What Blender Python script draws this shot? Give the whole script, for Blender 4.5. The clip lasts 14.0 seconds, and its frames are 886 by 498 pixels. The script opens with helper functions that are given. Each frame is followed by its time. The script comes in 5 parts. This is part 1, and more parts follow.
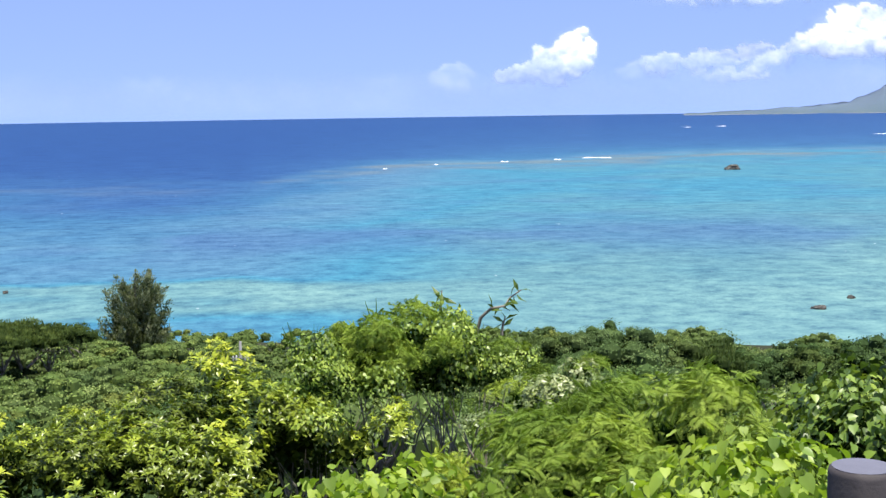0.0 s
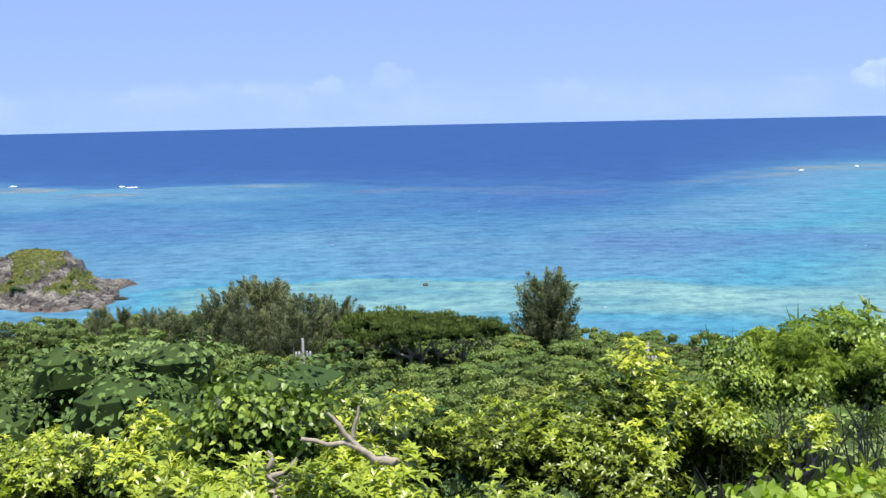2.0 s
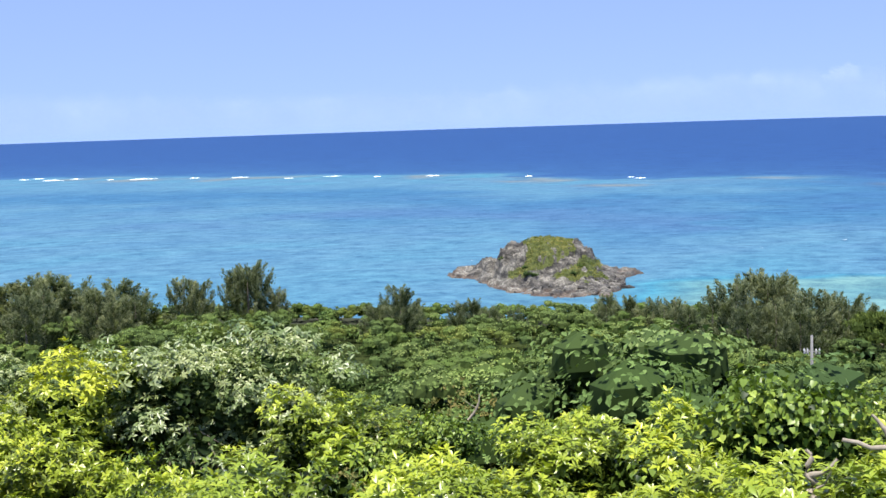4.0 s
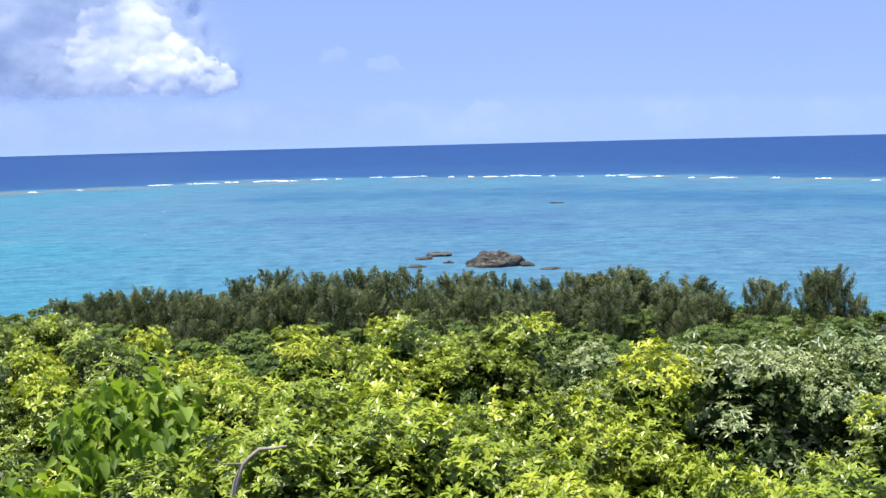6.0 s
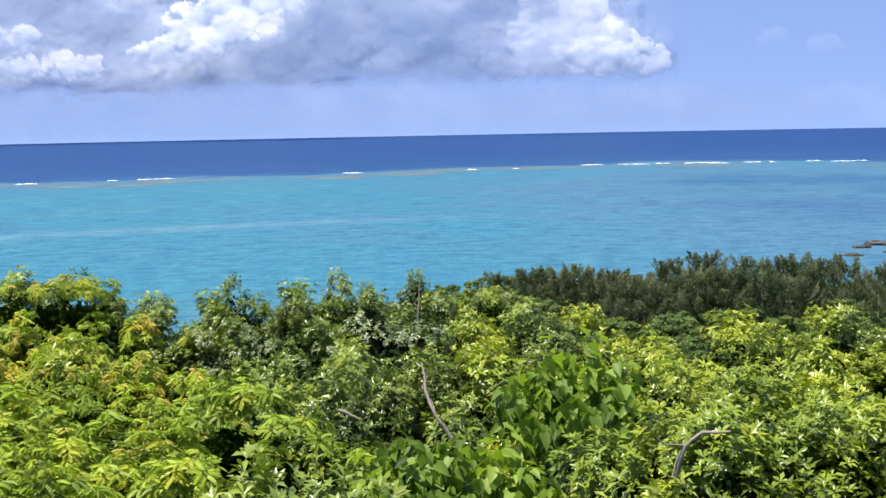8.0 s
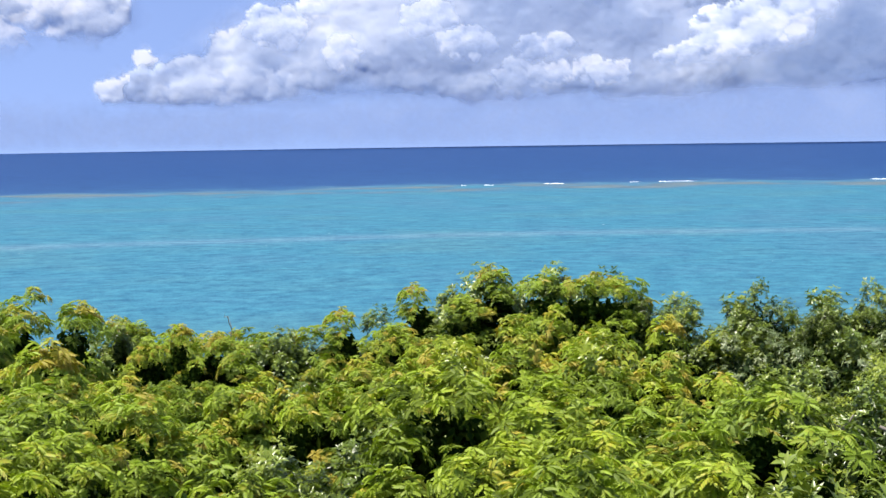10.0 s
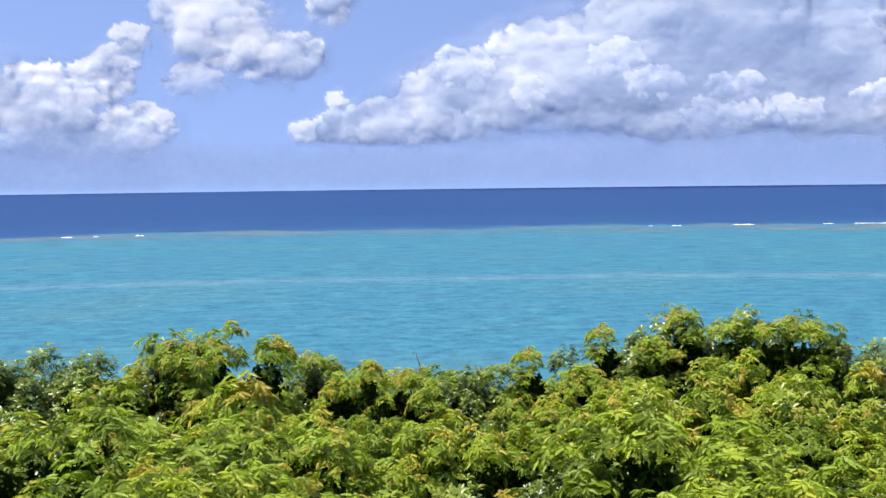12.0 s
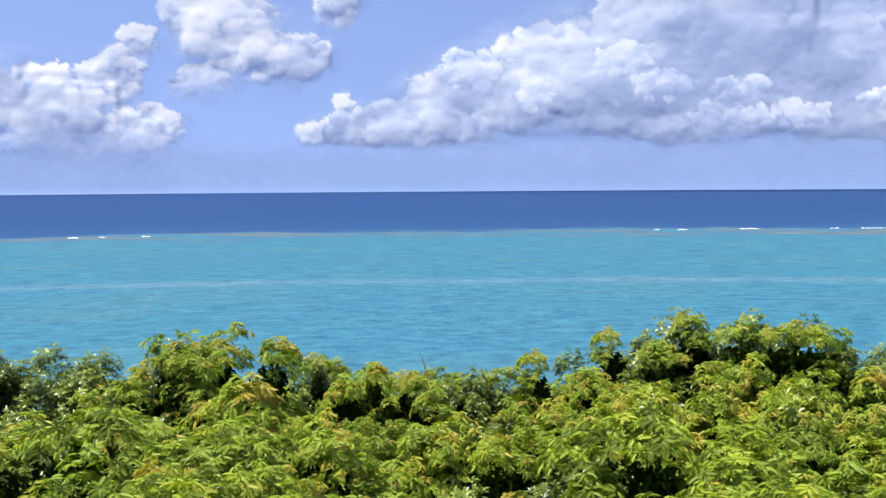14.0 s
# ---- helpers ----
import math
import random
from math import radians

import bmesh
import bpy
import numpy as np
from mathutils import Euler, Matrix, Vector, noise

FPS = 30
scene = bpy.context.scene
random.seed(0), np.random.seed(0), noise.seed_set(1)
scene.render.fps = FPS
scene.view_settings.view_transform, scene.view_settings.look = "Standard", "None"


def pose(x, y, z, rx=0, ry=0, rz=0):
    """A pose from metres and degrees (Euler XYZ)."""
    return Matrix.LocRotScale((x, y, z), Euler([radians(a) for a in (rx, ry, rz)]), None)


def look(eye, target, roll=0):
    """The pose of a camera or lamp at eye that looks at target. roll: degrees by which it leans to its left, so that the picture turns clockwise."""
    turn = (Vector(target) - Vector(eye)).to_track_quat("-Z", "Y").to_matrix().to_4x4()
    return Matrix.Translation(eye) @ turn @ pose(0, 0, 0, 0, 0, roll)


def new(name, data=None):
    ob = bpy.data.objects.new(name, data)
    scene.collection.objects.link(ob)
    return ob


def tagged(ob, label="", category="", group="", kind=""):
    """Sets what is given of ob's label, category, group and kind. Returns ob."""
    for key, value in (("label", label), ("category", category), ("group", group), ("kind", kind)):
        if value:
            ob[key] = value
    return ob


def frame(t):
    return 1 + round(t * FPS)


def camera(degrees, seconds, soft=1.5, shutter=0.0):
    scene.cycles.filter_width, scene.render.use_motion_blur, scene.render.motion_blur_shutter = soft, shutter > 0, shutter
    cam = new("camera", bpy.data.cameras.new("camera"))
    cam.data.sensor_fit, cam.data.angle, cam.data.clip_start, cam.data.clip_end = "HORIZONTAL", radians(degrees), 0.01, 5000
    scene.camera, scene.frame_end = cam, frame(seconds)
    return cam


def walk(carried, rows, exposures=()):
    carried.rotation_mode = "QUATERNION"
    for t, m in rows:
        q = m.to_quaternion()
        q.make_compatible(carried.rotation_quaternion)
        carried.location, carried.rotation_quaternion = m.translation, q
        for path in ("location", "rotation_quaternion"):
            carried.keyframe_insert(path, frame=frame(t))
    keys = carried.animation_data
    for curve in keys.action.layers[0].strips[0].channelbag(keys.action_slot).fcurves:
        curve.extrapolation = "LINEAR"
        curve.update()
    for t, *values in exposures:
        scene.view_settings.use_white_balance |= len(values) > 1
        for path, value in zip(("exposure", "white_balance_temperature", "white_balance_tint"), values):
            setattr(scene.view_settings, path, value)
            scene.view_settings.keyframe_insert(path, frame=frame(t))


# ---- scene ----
# Camera: somebody turns on the spot at a hilltop lookout, the lens about 45 m above the sea.
EYE = 45.0
ARM = 0.36
cam = camera(37.3, 14.0)
PATH = (
    (0.0, -16.56, -6.29, 0.83), (0.5, -10.37, -6.23, 0.72), (1.0, -5.70, -6.13, 0.97), (1.5, -2.80, -6.04, 1.29),
    (2.0, 1.20, -5.96, 1.24), (2.5, 7.27, -5.86, 1.57), (2.7, 9.98, -5.80, 1.70),
    (4.8, 31.91, -5.84, 1.56), (5.0, 34.73, -5.84, 1.47), (5.5, 41.31, -5.61, 1.43), (6.0, 48.00, -5.08, 1.47),
    (6.5, 54.10, -4.67, 1.69), (7.0, 59.45, -4.75, 1.74), (7.5, 63.06, -5.16, 1.48), (8.0, 66.63, -5.49, 1.10),
    (8.5, 71.78, -5.55, 1.03), (9.0, 78.22, -5.60, 0.93), (9.2, 80.65, -5.58, 0.87),
    (11.3, 96.66, -3.46, 0.87), (11.5, 96.95, -3.31, 0.84), (12.0, 97.16, -3.16, 0.70), (12.5, 97.21, -3.11, 0.62),
    (13.0, 97.29, -3.09, 0.53), (13.5, 97.31, -3.07, 0.42), (14.0, 97.43, -3.05, 0.40))


def polar(az, d, z=0.0):
    """A place by its bearing (degrees, to the left of +y), distance from the lookout and height."""
    a = radians(az)
    return Vector((-math.sin(a) * d, math.cos(a) * d, z))


# the arm swings round a little after the lens has begun to turn
SWING = {0.0: -16.5, 0.5: -15.9, 1.0: -14.25, 1.5: -10.7, 2.0: -2.4, 2.5: 6.4}
rows = []
for t, yaw, pitch, roll in PATH:
    e = polar(SWING.get(t, yaw), ARM, EYE)
    rows.append((t, pose(e.x, e.y, e.z, 90 + pitch, roll, yaw)))
walk(cam, rows, [(0.0, 0.79), (2.5, 0.86), (5.0, 0.91), (6.5, 0.74), (8.0, 0.6), (9.0, 0.58), (11.3, 0.5), (14.0, 0.5)])

# ---- light ----
SUN_EL, SUN_AZ = 72.0, 192.0
world = bpy.data.worlds.new("sky")
scene.world = world
world.use_nodes = True
wn = world.node_tree
sky = wn.nodes.new("ShaderNodeTexSky")
sky.sky_type = "NISHITA"
sky.sun_disc = False
sky.sun_elevation = radians(SUN_EL)
sky.sun_rotation = radians(-SUN_AZ)
sky.altitude = 50
sky.air_density, sky.dust_density, sky.ozone_density = 1.0, 0.3, 4.0
# the clear tropical air keeps its blue down to the sea line: look up the sky a little above each way
gen = wn.nodes.new("ShaderNodeTexCoord")
lift = wn.nodes.new("ShaderNodeVectorMath")
lift.operation = "ADD"
lift.inputs[1].default_value = (0, 0, 0.3)
norm = wn.nodes.new("ShaderNodeVectorMath")
norm.operation = "NORMALIZE"
wn.links.new(gen.outputs["Generated"], lift.inputs[0])
wn.links.new(lift.outputs[0], norm.inputs[0])
wn.links.new(norm.outputs[0], sky.inputs[0])
tint = wn.nodes.new("ShaderNodeMix")
tint.data_type, tint.blend_type = "RGBA", "MULTIPLY"
tint.inputs[0].default_value = 1.0
tint.inputs[7].default_value = (1.125, 0.965, 1.035, 1)
wn.links.new(sky.outputs[0], tint.inputs[6])
wn.links.new(tint.outputs[2], wn.nodes["Background"].inputs[0])
wn.nodes["Background"].inputs[1].default_value = 0.14

sun_data = bpy.data.lights.new("sun", "SUN")
sun_data.energy, sun_data.angle, sun_data.color = 5.0, radians(0.5), (1.0, 0.95, 0.85)
sun = new("sun", sun_data)
sun.matrix_world = look(polar(SUN_AZ, 100 * math.cos(radians(SUN_EL)), 100 * math.sin(radians(SUN_EL))), (0, 0, 0))


# ---- small tools ----
def lattice(ix, iy, iz):
    h = (ix * 374761393 + iy * 668265263 + iz * 2147483647) & 0xFFFFFFFF
    h = ((h ^ (h >> 13)) * 1274126177) & 0xFFFFFFFF
    return ((h ^ (h >> 16)) & 0xFFFF) / 65535.0 * 2 - 1


def vnoise(x, y, z=0.0):
    """Smooth value noise in -1..1 on arrays."""
    x, y, z = np.broadcast_arrays(np.asarray(x, float), np.asarray(y, float), np.asarray(z, float))
    fx, fy, fz = np.floor(x), np.floor(y), np.floor(z)
    ix, iy, iz = fx.astype(np.int64), fy.astype(np.int64), fz.astype(np.int64)
    u, v, w = x - fx, y - fy, z - fz
    u, v, w = (s * s * (3 - 2 * s) for s in (u, v, w))
    out = 0
    for a in (0, 1):
        for b in (0, 1):
            for c in (0, 1):
                k = (u if a else 1 - u) * (v if b else 1 - v) * (w if c else 1 - w)
                out = out + k * lattice(ix + a, iy + b, iz + c)
    return out


def fbm(x, y, z=0.0, octaves=4, gain=0.5):
    out, amp, f = 0, 1.0, 1.0
    for o in range(octaves):
        out = out + amp * vnoise(np.asarray(x) * f + 17.3 * o, np.asarray(y) * f - 9.1 * o, np.asarray(z) * f + 4.7 * o)
        amp, f = amp * gain, f * 2.03
    return out


def smooth(a, b, x):
    s = np.clip((np.asarray(x, float) - a) / (b - a), 0, 1)
    return s * s * (3 - 2 * s)


def mesh(name, verts, faces, material=None, attrs=(), flat=True):
    """A mesh from vertex and face arrays (all faces of one size), with float attributes on its points."""
    me = bpy.data.meshes.new(name)
    verts, faces = np.asarray(verts, np.float32), np.asarray(faces, np.int32)
    n, k = faces.shape
    me.vertices.add(len(verts))
    me.vertices.foreach_set("co", verts.ravel())
    me.loops.add(n * k)
    me.loops.foreach_set("vertex_index", faces.ravel())
    me.polygons.add(n)
    me.polygons.foreach_set("loop_start", np.arange(0, n * k, k, dtype=np.int32))
    me.polygons.foreach_set("use_smooth", np.full(n, not flat))
    me.update(calc_edges=True)
    for key, values in attrs:
        me.attributes.new(key, "FLOAT", "POINT").data.foreach_set("value", np.asarray(values, np.float32))
    if material:
        me.materials.append(material)
    return me


def part(name, me, parent, label=""):
    ob = new(name, me)
    ob.parent = parent
    return tagged(ob, label)


def thing(name, label, category, group="", kind=""):
    return tagged(new(name), label, category, group, kind)


def grid_faces(nu, nv, closed=False):
    i, j = np.meshgrid(np.arange(nu if closed else nu - 1), np.arange(nv - 1), indexing="ij")
    i, j = i.ravel(), j.ravel()
    i2 = (i + 1) % nu
    return np.stack([i * nv + j, i2 * nv + j, i2 * nv + j + 1, i * nv + j + 1], 1)


# ---- materials ----
class Nodes:
    def __init__(self, name):
        self.mat = bpy.data.materials.new(name)
        self.mat.use_nodes = True
        self.tree = self.mat.node_tree
        self.bsdf = self.tree.nodes["Principled BSDF"]
        self.out = self.tree.nodes["Material Output"]

    def add(self, kind, **inputs):
        n = self.tree.nodes.new(kind)
        for key, v in inputs.items():
            self.put(n, key.replace("_", " "), v)
        return n

    def put(self, n, key, v):
        s = n.inputs[key]
        if isinstance(v, bpy.types.NodeSocket):
            self.tree.links.new(v, s)
        else:
            s.default_value = v

    def attr(self, name):
        n = self.add("ShaderNodeAttribute")
        n.attribute_name = name
        return n.outputs["Fac"]

    def coords(self):
        return self.add("ShaderNodeTexCoord").outputs["Object"]

    def noise(self, vector, scale, detail=3.0, rough=0.5):
        return self.add("ShaderNodeTexNoise", Vector=vector, Scale=scale, Detail=detail, Roughness=rough).outputs["Fac"]

    def ramp(self, fac, stops, interp="LINEAR"):
        n = self.add("ShaderNodeValToRGB", Fac=fac)
        n.color_ramp.interpolation = interp
        e = n.color_ramp.elements
        while len(e) < len(stops):
            e.new(0.5)
        for el, (p, c) in zip(e, stops):
            el.position, el.color = p, (*c, 1) if len(c) == 3 else c
        return n.outputs["Color"]

    def mix(self, fac, a, b, blend="MIX"):
        n = self.tree.nodes.new("ShaderNodeMix")
        n.data_type, n.blend_type = "RGBA", blend
        for s, v in ((n.inputs[0], fac), (n.inputs[6], a), (n.inputs[7], b)):
            if isinstance(v, bpy.types.NodeSocket):
                self.tree.links.new(v, s)
            else:
                s.default_value = (*v, 1) if isinstance(v, tuple) and len(v) == 3 else v
        return n.outputs[2]

    def math(self, op, a, b=0.0, c=0.0):
        n = self.tree.nodes.new("ShaderNodeMath")
        n.operation = op
        for s, v in zip(n.inputs, (a, b, c)):
            if isinstance(v, bpy.types.NodeSocket):
                self.tree.links.new(v, s)
            else:
                s.default_value = v
        return n.outputs[0]

    def bump(self, height, strength, distance):
        return self.add("ShaderNodeBump", Height=height, Strength=strength, Distance=distance).outputs[0]

    def surface(self, shader):
        self.tree.links.new(shader, self.out.inputs["Surface"])


def leaf_material(name, old_shade, young, tip, rough=0.42, shine=0.5, through_light=0.22, shift=0.35, late=0.55, vary=0.18, patches=0.0):
    """Leaves: tone runs from painted shade and older growth to young, single leaves varied, some light passing through.
    """
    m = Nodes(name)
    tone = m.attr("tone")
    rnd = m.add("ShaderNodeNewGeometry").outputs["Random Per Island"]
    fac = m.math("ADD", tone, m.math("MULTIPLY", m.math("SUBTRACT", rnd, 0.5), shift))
    col = m.ramp(fac, [(0.0, old_shade), (late, young), (1.0, tip)])
    own = m.add("ShaderNodeObjectInfo").outputs["Random"]
    col = m.mix(1.0, col, m.ramp(own, [(0.0, (1 - vary, 1 - 0.85 * vary, 1 - 0.9 * vary)), (0.5, (1.0, 0.98, 0.95)), (1.0, (1 + vary, 1 + 0.55 * vary, 1.0))]), "MULTIPLY")
    if patches:
        # other kinds of tree among them: grey-green and brownish stands
        spot = m.add("ShaderNodeNewGeometry").outputs["Position"]
        kind = m.ramp(m.noise(spot, 0.11, 2, 0.5), [(0.34, (0.62, 0.72, 0.8)), (0.46, (1.0, 1.0, 1.0)), (0.56, (0.9, 1.0, 0.85)), (0.68, (1.08, 0.92, 0.68))])
        col = m.mix(patches, col, m.mix(1.0, col, kind, "MULTIPLY"))
    m.put(m.bsdf, "Base Color", col)
    m.put(m.bsdf, "Roughness", rough)
    # the darkest tones lose their gloss too, so that they read as shade
    m.put(m.bsdf, "Specular IOR Level", m.math("MULTIPLY", m.math("MINIMUM", m.math("MULTIPLY", tone, 2.5), 1.0), shine))
    tr = m.add("ShaderNodeBsdfTranslucent", Color=m.mix(1.0, col, (1.15, 1.25, 0.5), "MULTIPLY"))
    mx = m.add("ShaderNodeMixShader", Fac=through_light)
    m.tree.links.new(m.bsdf.outputs[0], mx.inputs[1])
    m.tree.links.new(tr.outputs[0], mx.inputs[2])
    m.surface(mx.outputs[0])
    return m.mat


def bark_material(name, dark, light):
    m = Nodes(name)
    co = m.coords()
    col = m.mix(m.noise(co, 9.0), (*dark, 1), (*light, 1))
    col = m.mix(m.math("MULTIPLY", m.noise(co, 60.0), 0.4), col, (0.5, 0.47, 0.4, 1))
    m.put(m.bsdf, "Base Color", col)
    m.put(m.bsdf, "Roughness", 0.9)
    m.put(m.bsdf, "Normal", m.bump(m.noise(co, 45.0, 5), 0.5, 0.01))
    return m.mat


LEAF_WHORL = leaf_material("whorl_leaf", (0.015, 0.028, 0.006), (0.24, 0.32, 0.034), (0.37, 0.42, 0.04), 0.3, 0.4, 0.22, shift=0.3, late=0.66)
LEAF_GLOSSY = leaf_material("glossy_leaf", (0.016, 0.031, 0.008), (0.2, 0.275, 0.042), (0.3, 0.355, 0.055), 0.3, 0.48, 0.2, shift=0.3, late=0.68)
LEAF_GREY = leaf_material("greyish_leaf", (0.028, 0.048, 0.02), (0.13, 0.19, 0.062), (0.25, 0.3, 0.125), 0.36, 0.6, 0.2)
LEAF_PINNATE = leaf_material("sumac_leaf", (0.015, 0.034, 0.006), (0.335, 0.455, 0.038), (0.45, 0.37, 0.06), 0.5, 0.28, 0.25, shift=0.16, late=0.72)
LEAF_FEATHER = leaf_material("feathery_leaf", (0.018, 0.042, 0.008), (0.185, 0.285, 0.038), (0.31, 0.4, 0.06), 0.6, 0.2, 0.25)
LEAF_VINE = leaf_material("vine_leaf", (0.016, 0.036, 0.008), (0.15, 0.235, 0.034), (0.3, 0.39, 0.06), 0.42, 0.45, 0.2, shift=0.5)
LEAF_BROAD = leaf_material("broad_drooping_leaf", (0.03, 0.065, 0.01), (0.19, 0.3, 0.035), (0.32, 0.43, 0.07), 0.5, 0.4, 0.42)
LEAF_CANOPY = leaf_material("canopy_leaf", (0.013, 0.024, 0.008), (0.112, 0.175, 0.058), (0.2, 0.265, 0.1), 0.75, 0.1, 0.15, shift=0.14, vary=0.34, patches=0.9)
LEAF_FLAT = leaf_material("flat_crown_leaf", (0.01, 0.02, 0.006), (0.085, 0.13, 0.03), (0.17, 0.22, 0.05), 0.7, 0.15, 0.15, shift=0.2)
LEAF_PINE = leaf_material("needle_foliage", (0.014, 0.026, 0.01), (0.155, 0.187, 0.104), (0.27, 0.295, 0.17), 0.7, 0.15, 0.33, vary=0.15)
LEAF_SCRUB = leaf_material("dry_scrub_leaf", (0.035, 0.045, 0.014), (0.15, 0.155, 0.045), (0.27, 0.21, 0.075), 0.7, 0.15, 0.2)
LEAF_GRASS = leaf_material("islet_grass", (0.035, 0.06, 0.014), (0.125, 0.155, 0.035), (0.26, 0.25, 0.09), 0.7, 0.15, 0.2)
LEAF_BLADE = leaf_material("grass_blade", (0.05, 0.1, 0.015), (0.13, 0.22, 0.03), (0.3, 0.35, 0.06), 0.5, 0.3, 0.3)
BARK = bark_material("bark", (0.06, 0.045, 0.03), (0.2, 0.16, 0.11))
BARK_PALE = bark_material("pale_bark", (0.1, 0.08, 0.055), (0.31, 0.26, 0.185))


def plain_material(name, dark, light, scale, rough, bump):
    """A weathered surface: two tones in patches, fine grain in relief."""
    m = Nodes(name)
    co = m.coords()
    m.put(m.bsdf, "Base Color", m.mix(m.noise(co, scale, 6, 0.65), (*dark, 1), (*light, 1)))
    m.put(m.bsdf, "Roughness", rough)
    m.put(m.bsdf, "Normal", m.bump(m.noise(co, scale * 6, 5), 0.4, bump))
    return m.mat


CONCRETE = plain_material("weathered_concrete", (0.13, 0.13, 0.13), (0.26, 0.26, 0.25), 3.0, 0.85, 0.01)
PORCELAIN = plain_material("white_porcelain", (0.4, 0.4, 0.4), (0.5, 0.5, 0.5), 4.0, 0.25, 0.001)
POST_WOOD = plain_material("dark_post_timber", (0.02, 0.017, 0.016), (0.07, 0.058, 0.055), 14.0, 0.8, 0.004)
POST_TOP = plain_material("grey_post_top", (0.09, 0.09, 0.11), (0.15, 0.15, 0.18), 20.0, 0.6, 0.001)


def sea_material():
    m = Nodes("sea_water")
    co = m.coords()
    depth, weed = m.attr("depth"), m.attr("weed")
    wob = m.math("MULTIPLY", m.math("SUBTRACT", m.noise(co, 0.02, 4), 0.5), 0.10)
    col = m.ramp(m.math("ADD", depth, wob), [
        (0.0, (0.14, 0.258, 0.232)), (0.14, (0.07, 0.168, 0.184)), (0.30, (0.035, 0.155, 0.217)),
        (0.46, (0.056, 0.142, 0.21)), (0.58, (0.029, 0.103, 0.186)), (0.78, (0.021, 0.072, 0.17)), (1.0, (0.011, 0.045, 0.146))])
    col = m.mix(m.math("MULTIPLY", m.attr("slick"), 0.45), col, (0.13, 0.22, 0.28))
    col = m.mix(weed, col, m.mix(m.attr("coral"), (0.042, 0.1, 0.19), (0.125, 0.14, 0.125)))
    caps = m.ramp(m.noise(co, 0.22, 2, 0.5), [(0.77, (0, 0, 0)), (0.81, (1, 1, 1))])
    ripple = m.add("ShaderNodeMapping", Vector=co, Scale=(1.0, 1.0, 1.0)).outputs[0]
    waves = m.noise(ripple, 0.34, 5, 0.7)
    fine = m.noise(ripple, 1.3, 3, 0.6)
    place = m.add("ShaderNodeSeparateXYZ", Vector=co)
    far = m.add("ShaderNodeVectorMath", Vector=co)
    far.operation = "LENGTH"
    along = m.math("MULTIPLY", m.math("ARCTAN2", place.outputs[0], place.outputs[1]), 42.0)
    crests = m.add("ShaderNodeCombineXYZ", X=along, Y=m.math("MULTIPLY", far.outputs["Value"], 0.14)).outputs[0]
    streaks = m.noise(crests, 1.0, 4, 0.62)
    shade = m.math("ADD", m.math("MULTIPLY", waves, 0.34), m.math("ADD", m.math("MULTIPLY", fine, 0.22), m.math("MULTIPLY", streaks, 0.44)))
    # light and dark wave faces are painted into the water colour
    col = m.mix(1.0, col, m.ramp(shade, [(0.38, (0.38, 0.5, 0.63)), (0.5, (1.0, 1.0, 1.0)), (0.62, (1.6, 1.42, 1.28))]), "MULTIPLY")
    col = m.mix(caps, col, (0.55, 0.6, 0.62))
    diff = m.add("ShaderNodeBsdfDiffuse", Color=col)
    gl = m.add("ShaderNodeBsdfGlossy", Color=(0.8, 0.88, 1.0, 1), Roughness=0.3)
    nb = m.bump(shade, 0.6, 1.2)
    m.put(gl, "Normal", nb)
    mx = m.add("ShaderNodeMixShader", Fac=0.10)
    m.tree.links.new(diff.outputs[0], mx.inputs[1])
    m.tree.links.new(gl.outputs[0], mx.inputs[2])
    m.surface(mx.outputs[0])
    return m.mat


def rock_material(name="coastal_rock", tide_tone=(0.125, 0.078, 0.055), pale=0.92):
    """Weathered rock in slanting beds, dark in its cracks, brown at the tide line, grass where there is any."""
    m = Nodes(name)
    co = m.coords()
    geo = m.add("ShaderNodeNewGeometry")
    sep = m.add("ShaderNodeSeparateXYZ", Vector=geo.outputs["Position"])
    n1, n2 = m.noise(co, 0.25, 6, 0.65), m.noise(co, 1.6, 6, 0.7)
    beds = m.add("ShaderNodeMapping", Vector=co, Rotation=(0.3, 0.9, 0.4), Scale=(0.12, 0.12, 0.7)).outputs[0]
    n3 = m.noise(beds, 1.0, 4, 0.6)
    tone = m.math("ADD", m.math("MULTIPLY", n1, 0.66), m.math("MULTIPLY", n3, 0.34))
    col = m.ramp(tone, [(0.41, (0.03 * pale, 0.028 * pale, 0.026 * pale)), (0.495, (0.165 * pale, 0.155 * pale, 0.135 * pale)), (0.585, (0.36 * pale, 0.34 * pale, 0.285 * pale))])
    col = m.mix(m.ramp(n2, [(0.4, (0.75, 0.75, 0.75)), (0.56, (0, 0, 0))]), col, (0.03, 0.028, 0.026))
    tide = m.math("SUBTRACT", 1.0, m.math("DIVIDE", m.math("ADD", sep.outputs[2], m.math("MULTIPLY", n1, 0.8)), 1.4))
    tide = m.math("MINIMUM", m.math("MAXIMUM", tide, 0.0), 0.7)
    col = m.mix(tide, col, tide_tone)
    grass = m.attr("grass")
    g = m.math("GREATER_THAN", m.math("ADD", grass, m.math("MULTIPLY", m.math("SUBTRACT", n2, 0.5), 0.7)), 0.5)
    gcol = m.mix(m.noise(co, 0.8, 5), (0.03, 0.05, 0.012), (0.17, 0.19, 0.045))
    col = m.mix(g, col, gcol)
    m.put(m.bsdf, "Base Color", col)
    m.put(m.bsdf, "Roughness", 0.9)
    m.put(m.bsdf, "Normal", m.bump(n2, 1.0, 1.0))
    return m.mat


